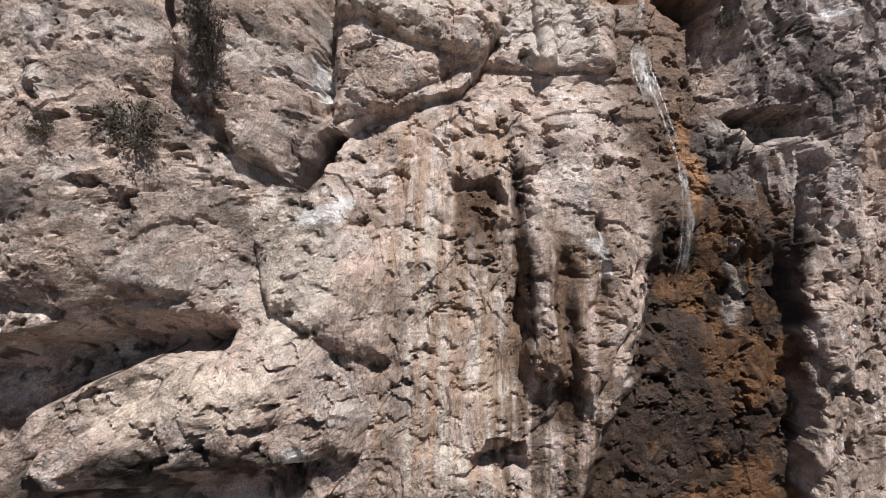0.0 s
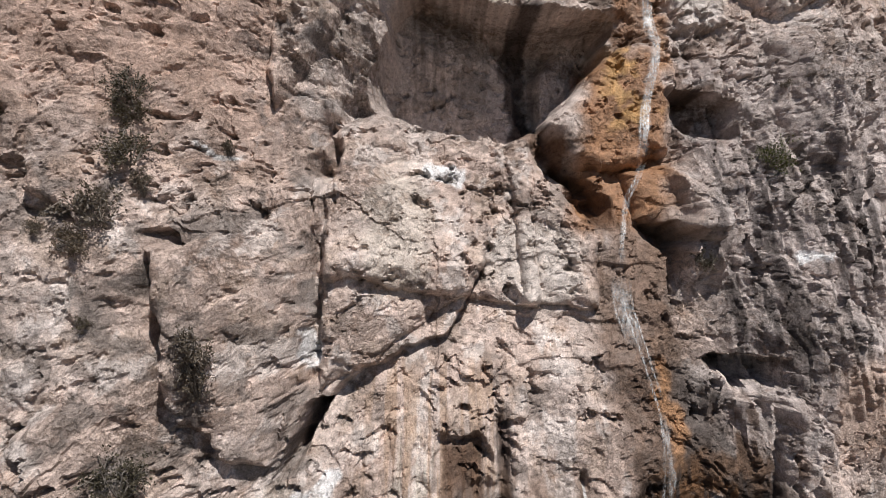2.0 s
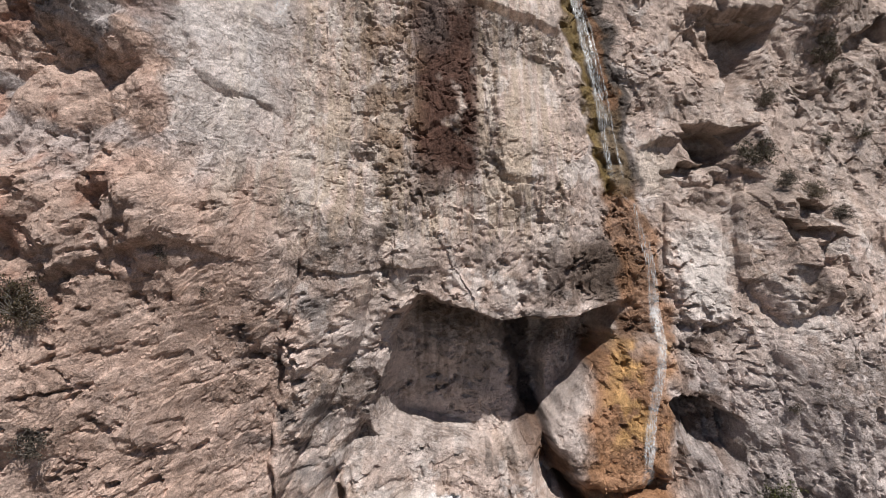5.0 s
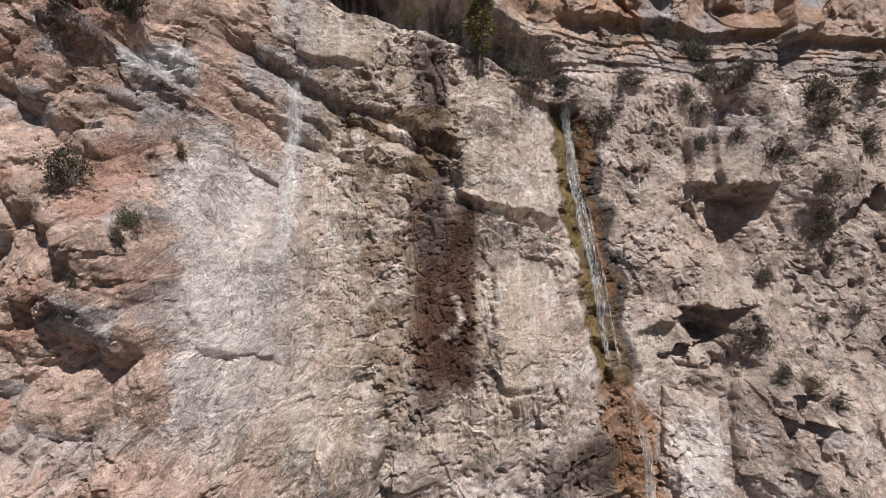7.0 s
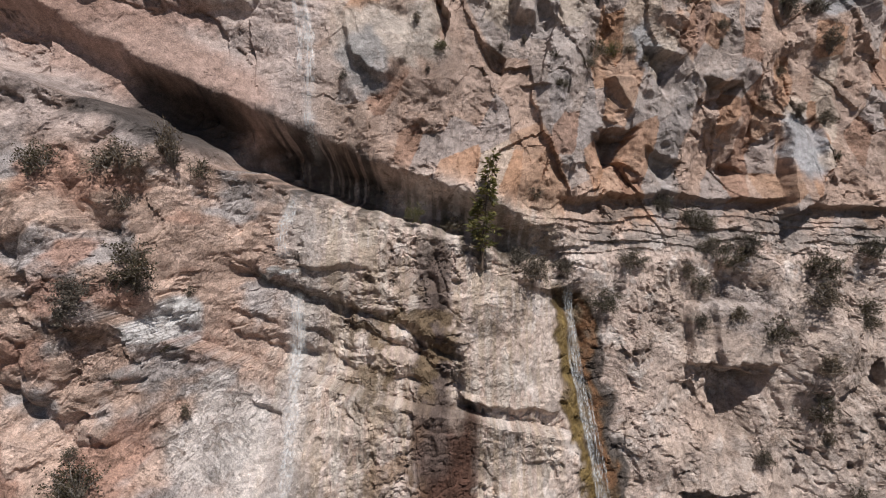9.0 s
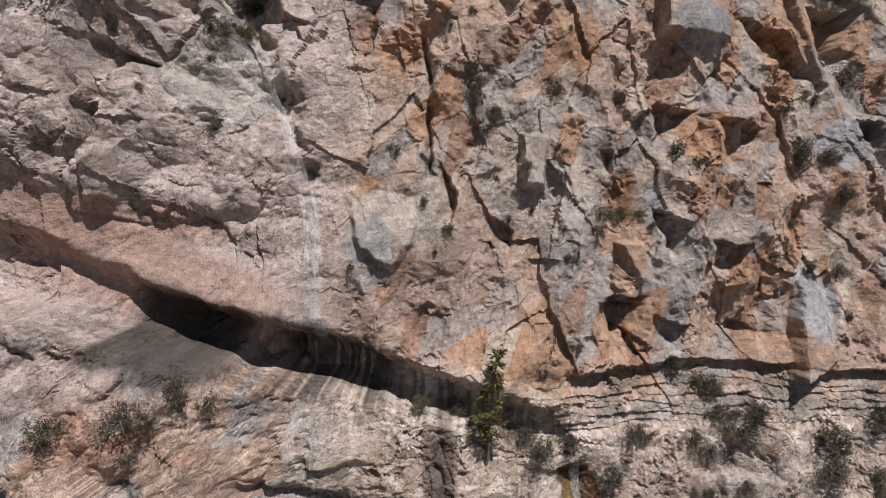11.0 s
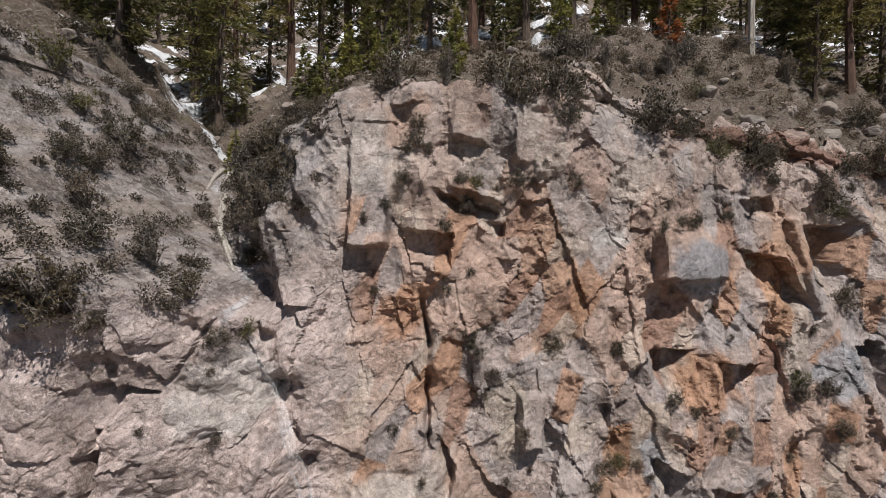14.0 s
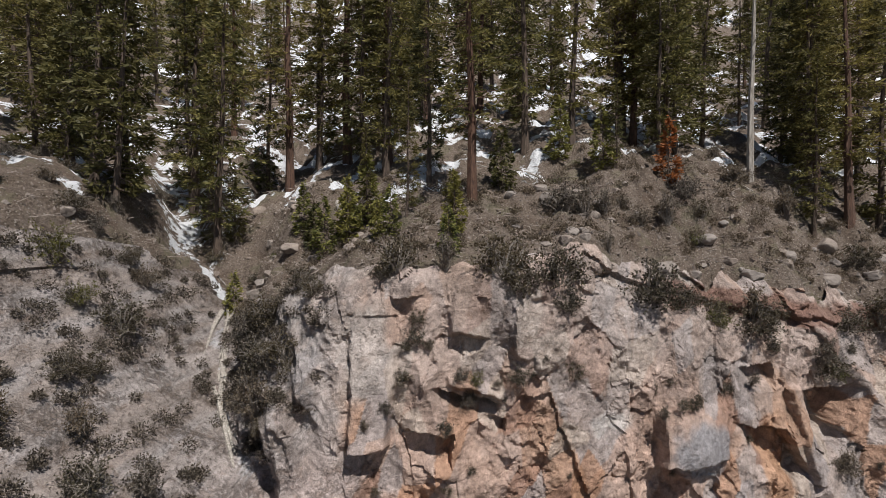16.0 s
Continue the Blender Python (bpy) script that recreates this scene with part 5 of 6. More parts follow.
def blades(rng, roots, ways, length, width, droop=0.0):
    """Needle sprays: narrow leaf-shaped faces at the roots, pointing roughly along the ways."""
    n = len(roots)
    roots, ways = np.asarray(roots, float), np.asarray(ways, float)
    ways = ways + rng.normal(0, 0.55, (n, 3)) + np.array([0, 0, -droop])
    ways /= np.linalg.norm(ways, axis=1, keepdims=True)
    side = np.cross(ways, rng.normal(0, 1, (n, 3)))
    side /= np.linalg.norm(side, axis=1, keepdims=True) + 1e-9
    ln = length * rng.uniform(0.6, 1.4, (n, 1))
    wd = width * rng.uniform(0.6, 1.4, (n, 1))
    v = np.stack([roots, roots + ways * ln * 0.45 + side * wd, roots + ways * ln, roots + ways * ln * 0.45 - side * wd], 1).reshape(-1, 3)
    return [tuple(p) for p in v], [(4 * i, 4 * i + 1, 4 * i + 2, 4 * i + 3) for i in range(n)]


def conifer(name, seed, height, crown_from, spread, branches, sprays, leaves, bark, label, category, ragged=0.3, girth=0.022, top=0.06, blade=(0.36, 0.05)):
    """A conifer standing at the origin: a trunk with its limbs, and a crown of needle sprays."""
    rng = np.random.default_rng(seed)
    root = tagged(new(name), label, category)
    lean = rng.normal(0, 0.012, 2)
    def axis(h):
        return Vector((lean[0] * h + 0.05 * math.sin(h * 0.7 + seed), lean[1] * h + 0.05 * math.cos(h * 0.5), h))
    hs = [height * k / 9 for k in range(10)]
    wood = [tube([axis(h - (0.5 if h == 0 else 0)) for h in hs], [height * girth * (1.25 if k == 0 else 1 - 0.93 * k / 9) / 1.6 for k in range(10)], 7)]
    roots, ways = [], []
    for b in range(branches):
        f = (b + rng.random()) / branches
        h = height * (crown_from + (1 - crown_from) * f)
        reach = spread * max((1 - f) ** 0.75, top) * rng.uniform(1 - ragged, 1 + 0.4 * ragged)
        reach *= min(1.0, 0.45 + 2.2 * f)
        ang = rng.uniform(0, 2 * math.pi)
        out = Vector((math.cos(ang), math.sin(ang), 0))
        base = axis(h)
        tip = base + out * reach + Vector((0, 0, reach * rng.uniform(-0.45, 0.12) + 0.25 * f * reach))
        mid = base.lerp(tip, 0.5) + Vector((0, 0, 0.05 * reach))
        wood.append(tube([base, tip], [0.035 * (1.2 - f), 0.006], 3))
        for s in range(max(3, int(sprays * (0.35 + reach / spread)))):
            t = rng.uniform(0.18, 1.0) ** 0.7
            p = base.lerp(mid, 2 * t) if t < 0.5 else mid.lerp(tip, 2 * t - 1)
            swing = Vector((-out.y, out.x, 0)) * rng.normal(0, 0.7)
            spot = p + swing * 0.28 * reach * (1.1 - t) + Vector((0, 0, rng.normal(0, 0.06)))
            roots.append(spot)
            ways.append(out + swing)
    part("trunk", *join(wood), bark, root)
    part("crown", *blades(rng, roots, ways, *blade, droop=0.15), leaves, root)
    return root


def snag(name, seed, height, label):
    """A dead, bare tree: a grey pole with broken limbs."""
    rng = np.random.default_rng(seed)
    root = tagged(new(name), label, "tree")
    pole = tube([(0.03 * math.sin(k), 0.03 * math.cos(k * 1.3), height * k / 8 - (0.4 if k == 0 else 0)) for k in range(9)], [0.013 * height * (1 - 0.9 * k / 8) for k in range(9)], 6)
    part("trunk", *pole, DEADWOOD, root)
    limbs = []
    for b in range(34):
        h = height * rng.uniform(0.35, 0.98)
        ang, ln = rng.uniform(0, 6.28), rng.uniform(0.3, 1.3) * (1.15 - h / height)
        way = Vector((math.cos(ang), math.sin(ang), rng.uniform(-0.2, 0.5)))
        limbs.append(tube([Vector((0, 0, h)), Vector((0, 0, h)) + way * ln * 0.6, Vector((0, 0, h)) + way * ln + Vector((0, 0, 0.15 * ln))], [0.035, 0.022, 0.008], 3))
    tagged(part("limb", *join(limbs), DEADWOOD, root), kind="stuff")
    return root


def shrub(name, seed, width, height, leaves, label, count=1560, leaf=(0.058, 0.017), twiggy=0.5):
    """A dense cushion of stiff twigs and small leaves, standing at the origin."""
    rng = np.random.default_rng(seed)
    root = tagged(new(name), label, "shrub")
    stems, roots, ways = [], [], []
    for b in range(26):
        ang, tilt = rng.uniform(0, 6.28), rng.uniform(0.05, 1.35)
        way = Vector((math.cos(ang) * math.sin(tilt) * width / height, math.sin(ang) * math.sin(tilt) * width / height, math.cos(tilt) + 0.12))
        end = way * height * rng.uniform(0.6, 1.05)
        bend = end * 0.55 + Vector(rng.normal(0, 0.08, 3)) * width
        stems.append(tube([Vector((0, 0, -0.12)), bend, end], [0.022, 0.013, 0.004], 3))
        for t in range(4):
            s = bend.lerp(end, rng.random())
            e = s + Vector(rng.normal(0, 0.22, 3)) * width
            stems.append(tube([s, e], [0.008, 0.003], 3))
            for q in range(int(count / 104)):
                roots.append(s.lerp(e, rng.uniform(0.1, 1.2)) + Vector(rng.normal(0, 0.05, 3)) * width)
                ways.append(e - s + Vector((0, 0, 0.1)))
    part("stem", *join(stems), TWIG, root)
    part("foliage", *blades(rng, roots, ways, leaf[0] * twiggy * 2, leaf[1]), leaves, root)
    return root


SHRUBS = [
    shrub("shrub", 1, 0.62, 0.75, SCRUB_DARK, "dense grey-green mahogany shrub rooted in rock"),
    shrub("shrub", 2, 0.70, 0.55, SCRUB, "low spreading grey-green shrub rooted in rock"),
    shrub("shrub", 3, 0.45, 1.05, SCRUB, "upright twiggy grey shrub in a rock crack", 1040),
    shrub("shrub", 4, 0.60, 0.60, SCRUB_GREEN, "olive green shrub on a rock ledge", 1350),
]
TREES = [
    conifer("pine_tree", 11, 21.0, 0.18, 3.3, 140, 36, NEEDLES, BARK_RED, "tall pine with reddish trunk on the slope", "tree", 0.5),
    conifer("pine_tree", 12, 17.0, 0.12, 2.7, 130, 36, NEEDLES, BARK, "tall pine with dark trunk on the slope", "tree", 0.45),
    conifer("fir_tree", 13, 14.0, 0.05, 2.3, 130, 34, NEEDLES_DARK, BARK, "dense dark fir with low branches", "tree", 0.25, 0.018),
    conifer("fir_tree", 14, 18.0, 0.10, 2.2, 130, 34, NEEDLES_DARK, BARK, "narrow dark fir among taller trees", "tree", 0.35, 0.018),
    conifer("young_fir", 15, 3.6, 0.04, 0.95, 60, 20, NEEDLES_YOUNG, BARK, "young green fir near the cliff edge", "tree", 0.25, 0.02, 0.05, (0.24, 0.05)),
    conifer("young_fir", 16, 2.8, 0.03, 0.95, 50, 22, NEEDLES_DARK, BARK, "small dark fir beneath taller trees", "tree", 0.3, 0.02, 0.08, (0.24, 0.05)),
    conifer("dead_fir", 17, 3.4, 0.05, 0.7, 50, 20, NEEDLES_DEAD, BARK, "small dead fir with rusty orange needles", "tree", 0.3, 0.02, 0.06, (0.24, 0.045)),
    snag("dead_tree", 18, 15.0, "tall bare grey dead tree in the forest"),
]


# ---- planting ----
rng = np.random.default_rng(5)
placed = {}


def plant(kinds, k, m, group):
    """Sets a thing at the pose m: the first of its kind itself, the rest as copies."""
    ob = kinds[k]
    if ob.name in placed:
        made = copy_thing(ob, m)
    else:
        made, placed[ob.name] = ob, True
        made.matrix_basis = Matrix.LocRotScale(m.to_translation(), m.to_quaternion(), None)
    return tagged(made, group=group)


def scaled(s, tall=1.0):
    return Matrix.Diagonal((s, s, s * tall, 1))


def shrub_on_wall(x, z, width, kind):
    base = surface(x, z)
    low = surface(x, z - 0.25)
    base.y = min(base.y, low.y + 0.15) + 0.04
    lean = 36 if z < float(rim_height(np.array([x]))[0]) - 0.6 else 8
    plant(SHRUBS, kind, Matrix.Translation(base) @ pose(0, 0, 0, lean * rng.uniform(0.6, 1.2), 0, 0) @ pose(0, 0, 0, 0, 0, rng.uniform(0, 360)) @ scaled(width / 1.15, rng.uniform(0.85, 1.2)), "shrubs on the cliff")


# x, z and width of the shrubs that cling to the wall, from the foot upwards
WALL_SHRUBS = [
    [(-4.3, 15.8, 1.1), (-5.3, 13.9, 0.6), (6.5, 17.7, 0.6), (-5.7, 20.5, 0.7), (-5.6, 19.6, 1.0), (-6.0, 18.5, 0.7), (-6.1, 18.0, 0.7), (-5.3, 19.0, 0.6), (-6.8, 18.3, 0.4), (-4.3, 15.3, 0.8), (-6.0, 16.7, 0.3),
     (-4.3, 20.0, 0.4), (-6.2, 13.9, 0.4), (-7.6, 25.8, 0.9), (-7.2, 25.6, 0.7), (-7.0, 23.4, 0.7), (-5.8, 20.9, 0.8), (-5.2, 26.6, 0.4), (-4.7, 26.0, 0.3), (8.6, 20.2, 0.4), (9.5, 22.5, 0.4)],
    [(-6.7, 37.7, 0.8), (-6.9, 33.9, 0.9), (-6.0, 33.1, 0.6), (-6.0, 32.7, 0.5), (-7.3, 37.0, 0.7), (-7.3, 34.5, 0.3), (-6.8, 35.7, 0.3), (-6.3, 36.3, 0.3), (-5.8, 34.7, 0.4), (-6.6, 32.0, 0.3), (2.9, 37.8, 1.0), (2.4, 38.2, 0.8),
     (5.3, 36.7, 1.0), (6.3, 38.1, 1.0), (7.7, 40.0, 0.7), (8.7, 39.5, 0.8), (11.2, 35.6, 1.1), (12.8, 36.8, 1.3), (14.8, 36.4, 0.8), (14.8, 35.9, 0.8), (12.6, 34.7, 0.9), (10.6, 31.6, 0.7), (12.6, 33.0, 0.9), (12.5, 33.6, 0.7), (9.8, 29.6, 1.1)],
    [(11.1, 28.4, 0.8), (10.3, 28.8, 0.7), (12.4, 30.3, 0.5), (12.1, 27.8, 0.6), (8.8, 37.3, 0.8), (9.9, 38.1, 1.2), (9.2, 38.5, 1.0), (10.6, 38.6, 0.9), (12.9, 37.7, 1.2), (8.6, 36.0, 0.7), (9.9, 36.3, 0.7), (12.8, 32.1, 0.6), (13.6, 30.5, 0.7),
     (-7.1, 40.4, 1.1), (-6.3, 40.5, 0.9), (-5.9, 40.4, 0.7), (-8.3, 40.3, 0.8), (-7.2, 39.5, 0.6), (-6.8, 38.0, 1.1), (-7.2, 37.6, 0.8), (-6.0, 37.5, 0.3), (9.2, 39.4, 0.8), (5.9, 45.5, 0.7), (6.5, 45.5, 0.5)],
    [(1.9, 45.2, 0.35), (2.7, 45.5, 0.3), (8.5, 47.3, 0.5), (13.0, 47.4, 1.2), (12.9, 48.1, 0.9), (14.2, 47.7, 1.1), (14.2, 41.9, 0.5), (15.1, 38.5, 1.0), (0.3, 39.3, 0.7), (-0.8, 39.5, 0.7), (2.9, 40.3, 0.5), (8.3, 37.7, 0.7), (3.9, 37.9, 0.7),
     (-8.0, 45.6, 0.45), (-6.5, 47.6, 0.5), (-6.7, 49.5, 0.3), (-7.9, 48.3, 0.3), (-1.6, 55.3, 0.8), (0.5, 54.4, 0.7), (4.0, 57.6, 0.9), (4.2, 55.2, 0.8), (10.3, 57.1, 0.9), (12.0, 57.1, 1.4), (15.3, 54.6, 1.6), (15.4, 50.9, 1.3)],
    [(3.5, 49.7, 0.7), (5.8, 49.4, 0.6), (5.2, 45.3, 0.8), (14.5, 46.0, 1.1), (14.3, 43.4, 0.8), (-8.9, 51.1, 0.8), (-9.7, 53.3, 1.5), (-8.5, 52.6, 1.3), (-7.4, 51.7, 1.1), (-6.6, 50.3, 0.8), (-6.1, 50.5, 0.7), (-12.2, 54.0, 1.0), (-12.2, 55.2, 1.2),
     (-9.2, 51.5, 0.5), (1.0, 48.1, 0.5), (-0.2, 51.6, 0.4), (1.3, 50.3, 0.4), (13.1, 43.5, 0.6), (-2.0, 58.9, 1.3), (1.7, 58.7, 1.6), (2.4, 58.3, 1.2), (-0.3, 58.9, 1.0), (3.8, 58.4, 1.5), (7.6, 57.7, 1.7), (10.3, 56.7, 1.0), (12.1, 56.5, 1.4)],
    [(14.7, 54.9, 1.4), (15.6, 54.5, 1.1), (-6.0, 58.1, 0.9), (-7.4, 56.8, 1.2), (-1.2, 56.6, 0.6), (-1.2, 57.2, 0.5), (2.6, 55.4, 0.4), (-6.5, 53.6, 0.6), (-5.2, 58.0, 0.8), (18.3, 56.5, 1.5), (-2.6, 58.6, 0.7), (13.0, 56.9, 0.9), (9.0, 57.4, 1.0), (16.6, 56.2, 1.2)],
]
for row in WALL_SHRUBS:
    for x, z, w in row:
        shrub_on_wall(x, z, w * (1.35 if z > 56 else 1.1), int(rng.choice(4, p=[0.75, 0.05, 0.08, 0.12] if z > 56 else [0.45, 0.3, 0.17, 0.08])))
# small shrubs in the cracks of the upper wall
for k in range(58):
    x, z = rng.uniform(-3, 17), rng.uniform(43.5, 56.5)
    shrub_on_wall(x, z, rng.uniform(0.25, 0.75), int(rng.choice(4, p=[0.4, 0.2, 0.25, 0.15])))


# the brushy shoulder left of the gully
def shoulder_spot():
    while True:
        x = rng.uniform(-20, -4.4)
        top = float(rim_height(np.array([x]))[0])
        z = top - rng.uniform(0.0, 1) ** 1.1 * 9.5
        foot = 51.2 + 0.12 * max(0, -x - 9.5) + 0.9 * float(fbm(np.array([x / 1.5]), np.array([z / 1.5]), 2, 77)[0])
        creek = float(along(np.array([z]), [(50, -5.9), (52.2, -7.3), (53.8, -9.0), (55.7, -10.6), (57, -10.9)])[0])
        if x > -7.0 and (z < 52.5 or rng.random() < 0.75):
            continue
        if z > foot and abs(x - creek) > 0.35:
            return x, z


for k in range(42):
    x, z = shoulder_spot()
    shrub_on_wall(x, z, rng.uniform(1.0, 2.0), int(rng.choice(4, p=[0.66, 0.2, 0.1, 0.04])))
roots, ways = [], []
for k in range(820):
    x, z = shoulder_spot()
    base, size = surface(x, z), rng.uniform(0.2, 0.5)
    for q in range(200):
        way = Vector((rng.normal(0, 1), rng.normal(-0.35, 1), abs(rng.normal(0.2, 0.8)))).normalized()
        roots.append(base + way * size * rng.uniform(0.25, 1.0) ** 0.7)
        ways.append(way)


def brush(label, long, wide):
    verts, faces = blades(rng, roots, ways, long, wide)
    me = bpy.data.meshes.new("brush")
    me.from_pydata(verts, [], faces)
    me.materials.append(SCRUB)
    tagged(new("brush", me), label, "brush", kind="stuff")


brush("dense grey-brown brush covering the shoulder beside the gully", 0.085, 0.024)
roots, ways = [], []
for k in range(400):
    x = rng.uniform(-8, 21)
    base = ground_at(x, float(np.interp(x, RIM_X, _y)) + rng.uniform(0.2, 1) ** 1.4 * 8)
    size = rng.uniform(0.15, 0.5)
    for q in range(130):
        way = Vector((rng.normal(0, 1), rng.normal(0, 1), abs(rng.normal(0.2, 0.7)))).normalized()
        roots.append(base + way * size * rng.uniform(0.3, 1.0))
        ways.append(way)
brush("low grey-brown brush along the edge of the cliff", 0.085, 0.024)


def on_slope(kinds, k, x, y, s, group, tall=1.0, sink=0.05):
    base = ground_at(x, y) - Vector((0, 0, sink))
    return plant(kinds, k, Matrix.Translation(base) @ pose(0, 0, 0, rng.normal(0, 1.2), rng.normal(0, 1.2), rng.uniform(0, 360)) @ scaled(s, tall), group)


for x, y, w in [(4.8, 24.4, 2.2), (5.6, 24.0, 1.6), (7.7, 25.7, 1.0), (10.8, 26.9, 1.9), (14.1, 28.5, 1.6), (9.4, 24.8, 1.6), (2.5, 23.6, 0.8), (18.9, 26.5, 1.6), (6.7, 25.1, 1.3), (8.2, 24.9, 1.3), (6.2, 22.6, 0.9), (16.1, 27.5, 1.7), (11.4, 26.1, 1.3)]:
    on_slope(SHRUBS, int(rng.choice(3)), x, y, w / 1.15, "shrubs on the slope")
for k in range(30):
    x, y = rng.uniform(-13, 22), rng.uniform(22.5, 34)
    if y > float(np.interp(x, RIM_X, _y)) + 1.2:
        on_slope(SHRUBS, int(rng.choice(4, p=[0.25, 0.35, 0.1, 0.3])), x, y, rng.uniform(0.4, 1.0), "shrubs on the slope", 0.8)

for k in range(28):
    x, y = rng.uniform(-21, -9), rng.uniform(18.5, 32)
    if y > float(np.interp(x, RIM_X, _y)) + 0.3 and abs(x - float(along(np.array([y]), GULLY)[0])) > 1.3:
        on_slope(SHRUBS, int(rng.choice(4, p=[0.4, 0.35, 0.15, 0.1])), x, y, rng.uniform(0.6, 1.4), "shrubs on the slope", 0.8)

HEIGHTS = (21.0, 17.0, 14.0, 18.0, 3.6, 2.8, 3.4, 15.0)
# x, y, height and kind of the trees along the edge
EDGE_TREES = [
    [(-14.8, 23.9, 9.5, 2), (-18.4, 26.0, 11.0, 2), (-16.4, 25.0, 5.0, 3), (-13.0, 30.1, 17, 1), (-10.6, 35.5, 19, 0), (-15.4, 32.5, 16, 1), (-16.0, 33.4, 17, 3), (-9.4, 38.1, 18, 1), (-12.3, 31.0, 5.0, 2), (-3.9, 24.9, 4.8, 3), (-2.0, 23.4, 6.2, 3),
     (0.8, 24.9, 17, 0), (2.3, 26.9, 1.7, 5), (-0.1, 24.9, 1.6, 5), (5.7, 30.8, 1.5, 4), (6.7, 32.7, 16, 1), (7.4, 28.2, 3.2, 4), (8.0, 27.9, 4.6, 3), (10.3, 27.2, 2.6, 6)],
    [(11.2, 31.1, 13, 3), (15.6, 29.9, 7.0, 7), (21.5, 37.5, 13, 2), (19.4, 27.9, 16, 0), (17.6, 27.7, 9.0, 1), (-7.3, 26.9, 2.7, 4), (-6.6, 26.2, 2.2, 5), (-5.7, 24.4, 2.8, 4), (-4.9, 25.2, 2.2, 4), (-4.6, 24.2, 3.0, 4), (-4.0, 25.0, 3.6, 4), (-2.6, 22.5, 2.2, 4), (-0.1, 22.5, 2.6, 4), (-3.1, 22.3, 1.6, 4), (-0.2, 21.0, 2.0, 4), (-10.6, 26.4, 2.7, 4),
     (-15.4, 25.6, 2.2, 5), (-5.2, 31.0, 16, 3), (-15.9, 26.7, 11, 2), (-20.4, 26.6, 13, 2), (-19.6, 29.3, 14, 3), (4.1, 32.7, 17, 1), (-1.3, 28.2, 12, 3), (-3.7, 29.2, 14, 1), (15.5, 35.7, 14, 2), (10.8, 34.2, 17, 0), (21.6, 29.0, 15, 2)],
]
for row in EDGE_TREES:
    for x, y, h, k in row:
        on_slope(TREES, k, x, y, h / HEIGHTS[k], "trees on the slope", sink=0.15)
count = 0
while count < 175:
    y = 31 + 95 * rng.random() ** 1.4
    x = rng.uniform(-1, 1) * (0.86 * y + 4)
    lane = abs(x - float(along(np.array([y]), GULLY)[0])) < 2.2 and y < 55 or abs(x - 0.215 * y) < 0.02 * y + 0.3
    if lane or y < float(np.interp(x, RIM_X, _y)) + 7:
        continue
    k = int(rng.choice([0, 1, 2, 3, 7, 5], p=[0.24, 0.26, 0.17, 0.26, 0.02, 0.05]))
    on_slope(TREES, k, x, y, rng.uniform(0.7, 1.15), "trees on the slope", sink=0.2)
    count += 1


# the slim bushy tree on the big ledge
ledge_tree = conifer("ledge_juniper", 23, 2.9, 0.05, 0.62, 46, 24, NEEDLES, BARK, "slim olive green juniper on the big ledge", "tree", 0.4, 0.02, 0.3, (0.20, 0.03))
front = min(surface(1.25, 38.4 + 0.2 * j).y for j in range(13))
ledge_tree.matrix_basis = Matrix.Translation((1.25, front - 0.15, surface(1.25, 38.5).z)) @ pose(0, 0, 0, 4, 3, 0)


# ---- water ----
def strand(path, width, parent, material, name, jitter, seed, lift=0.05):
    """A thread of falling water: a narrow sheet, round in section, that follows the rock."""
    r = np.random.default_rng(seed)
    dense = []
    for (x0, z0), (x1, z1) in zip(path, path[1:]):
        n = max(2, int(abs(z1 - z0) / 0.14))
        dense += [(x0 + (x1 - x0) * i / n, z0 + (z1 - z0) * i / n) for i in range(n)]
    ys = np.array([min(surface(x + d, z + e).y for d in (-0.12, 0, 0.12) for e in (-0.1, 0.1)) - lift for x, z in dense])
    pad = np.pad(ys, 5, mode="edge")
    ys = np.minimum(np.convolve(pad, np.ones(11) / 11, "valid"), ys + 0.02)
    ys = np.convolve(np.pad(ys, 2, mode="edge"), np.ones(5) / 5, "valid")
    wander, verts, faces = 0.0, [], []
    for (x, z), y in zip(dense, ys):
        wander = 0.93 * wander + r.normal(0, jitter)
        x += wander
        w = width * r.uniform(0.7, 1.25)
        verts += [(x - w, y + 0.03, z), (x - 0.5 * w, y - 0.01, z), (x + 0.5 * w, y - 0.01, z), (x + w, y + 0.03, z)]
    for i in range(len(dense) - 1):
        for s in range(3):
            faces.append((4 * i + s, 4 * i + s + 1, 4 * i + s + 5, 4 * i + s + 4))
    ob = part(name, verts, faces, material, parent)
    core = ob.data.attributes.new("core", "FLOAT", "POINT")
    fade = np.clip(np.minimum(np.arange(len(dense)), np.arange(len(dense))[::-1]) / 4.0, 0, 1)
    core.data.foreach_set("value", (np.repeat(fade, 4) * np.tile([0.0, 1.0, 1.0, 0.0], len(dense))).astype(np.float32))
    return ob


STREAM = [(4.0, 37.45), (4.15, 35.9), (4.3, 34.5), (4.55, 33.0), (4.8, 31.5), (5.0, 30.2), (5.2, 28.7), (5.8, 28.2), (6.1, 27.3), (6.35, 26.0), (6.3, 24.2), (5.85, 22.4), (5.55, 20.9), (5.4, 20.4), (4.85, 19.4),
          (4.55, 18.2), (4.5, 17.4), (4.5, 16.6), (4.75, 15.6), (5.0, 14.4), (5.1, 12.9), (5.05, 11.6), (5.0, 9.5), (5.0, 7.0)]
waterfall = tagged(new("waterfall"), "thin white waterfall sliding down ochre rock", "waterfall")
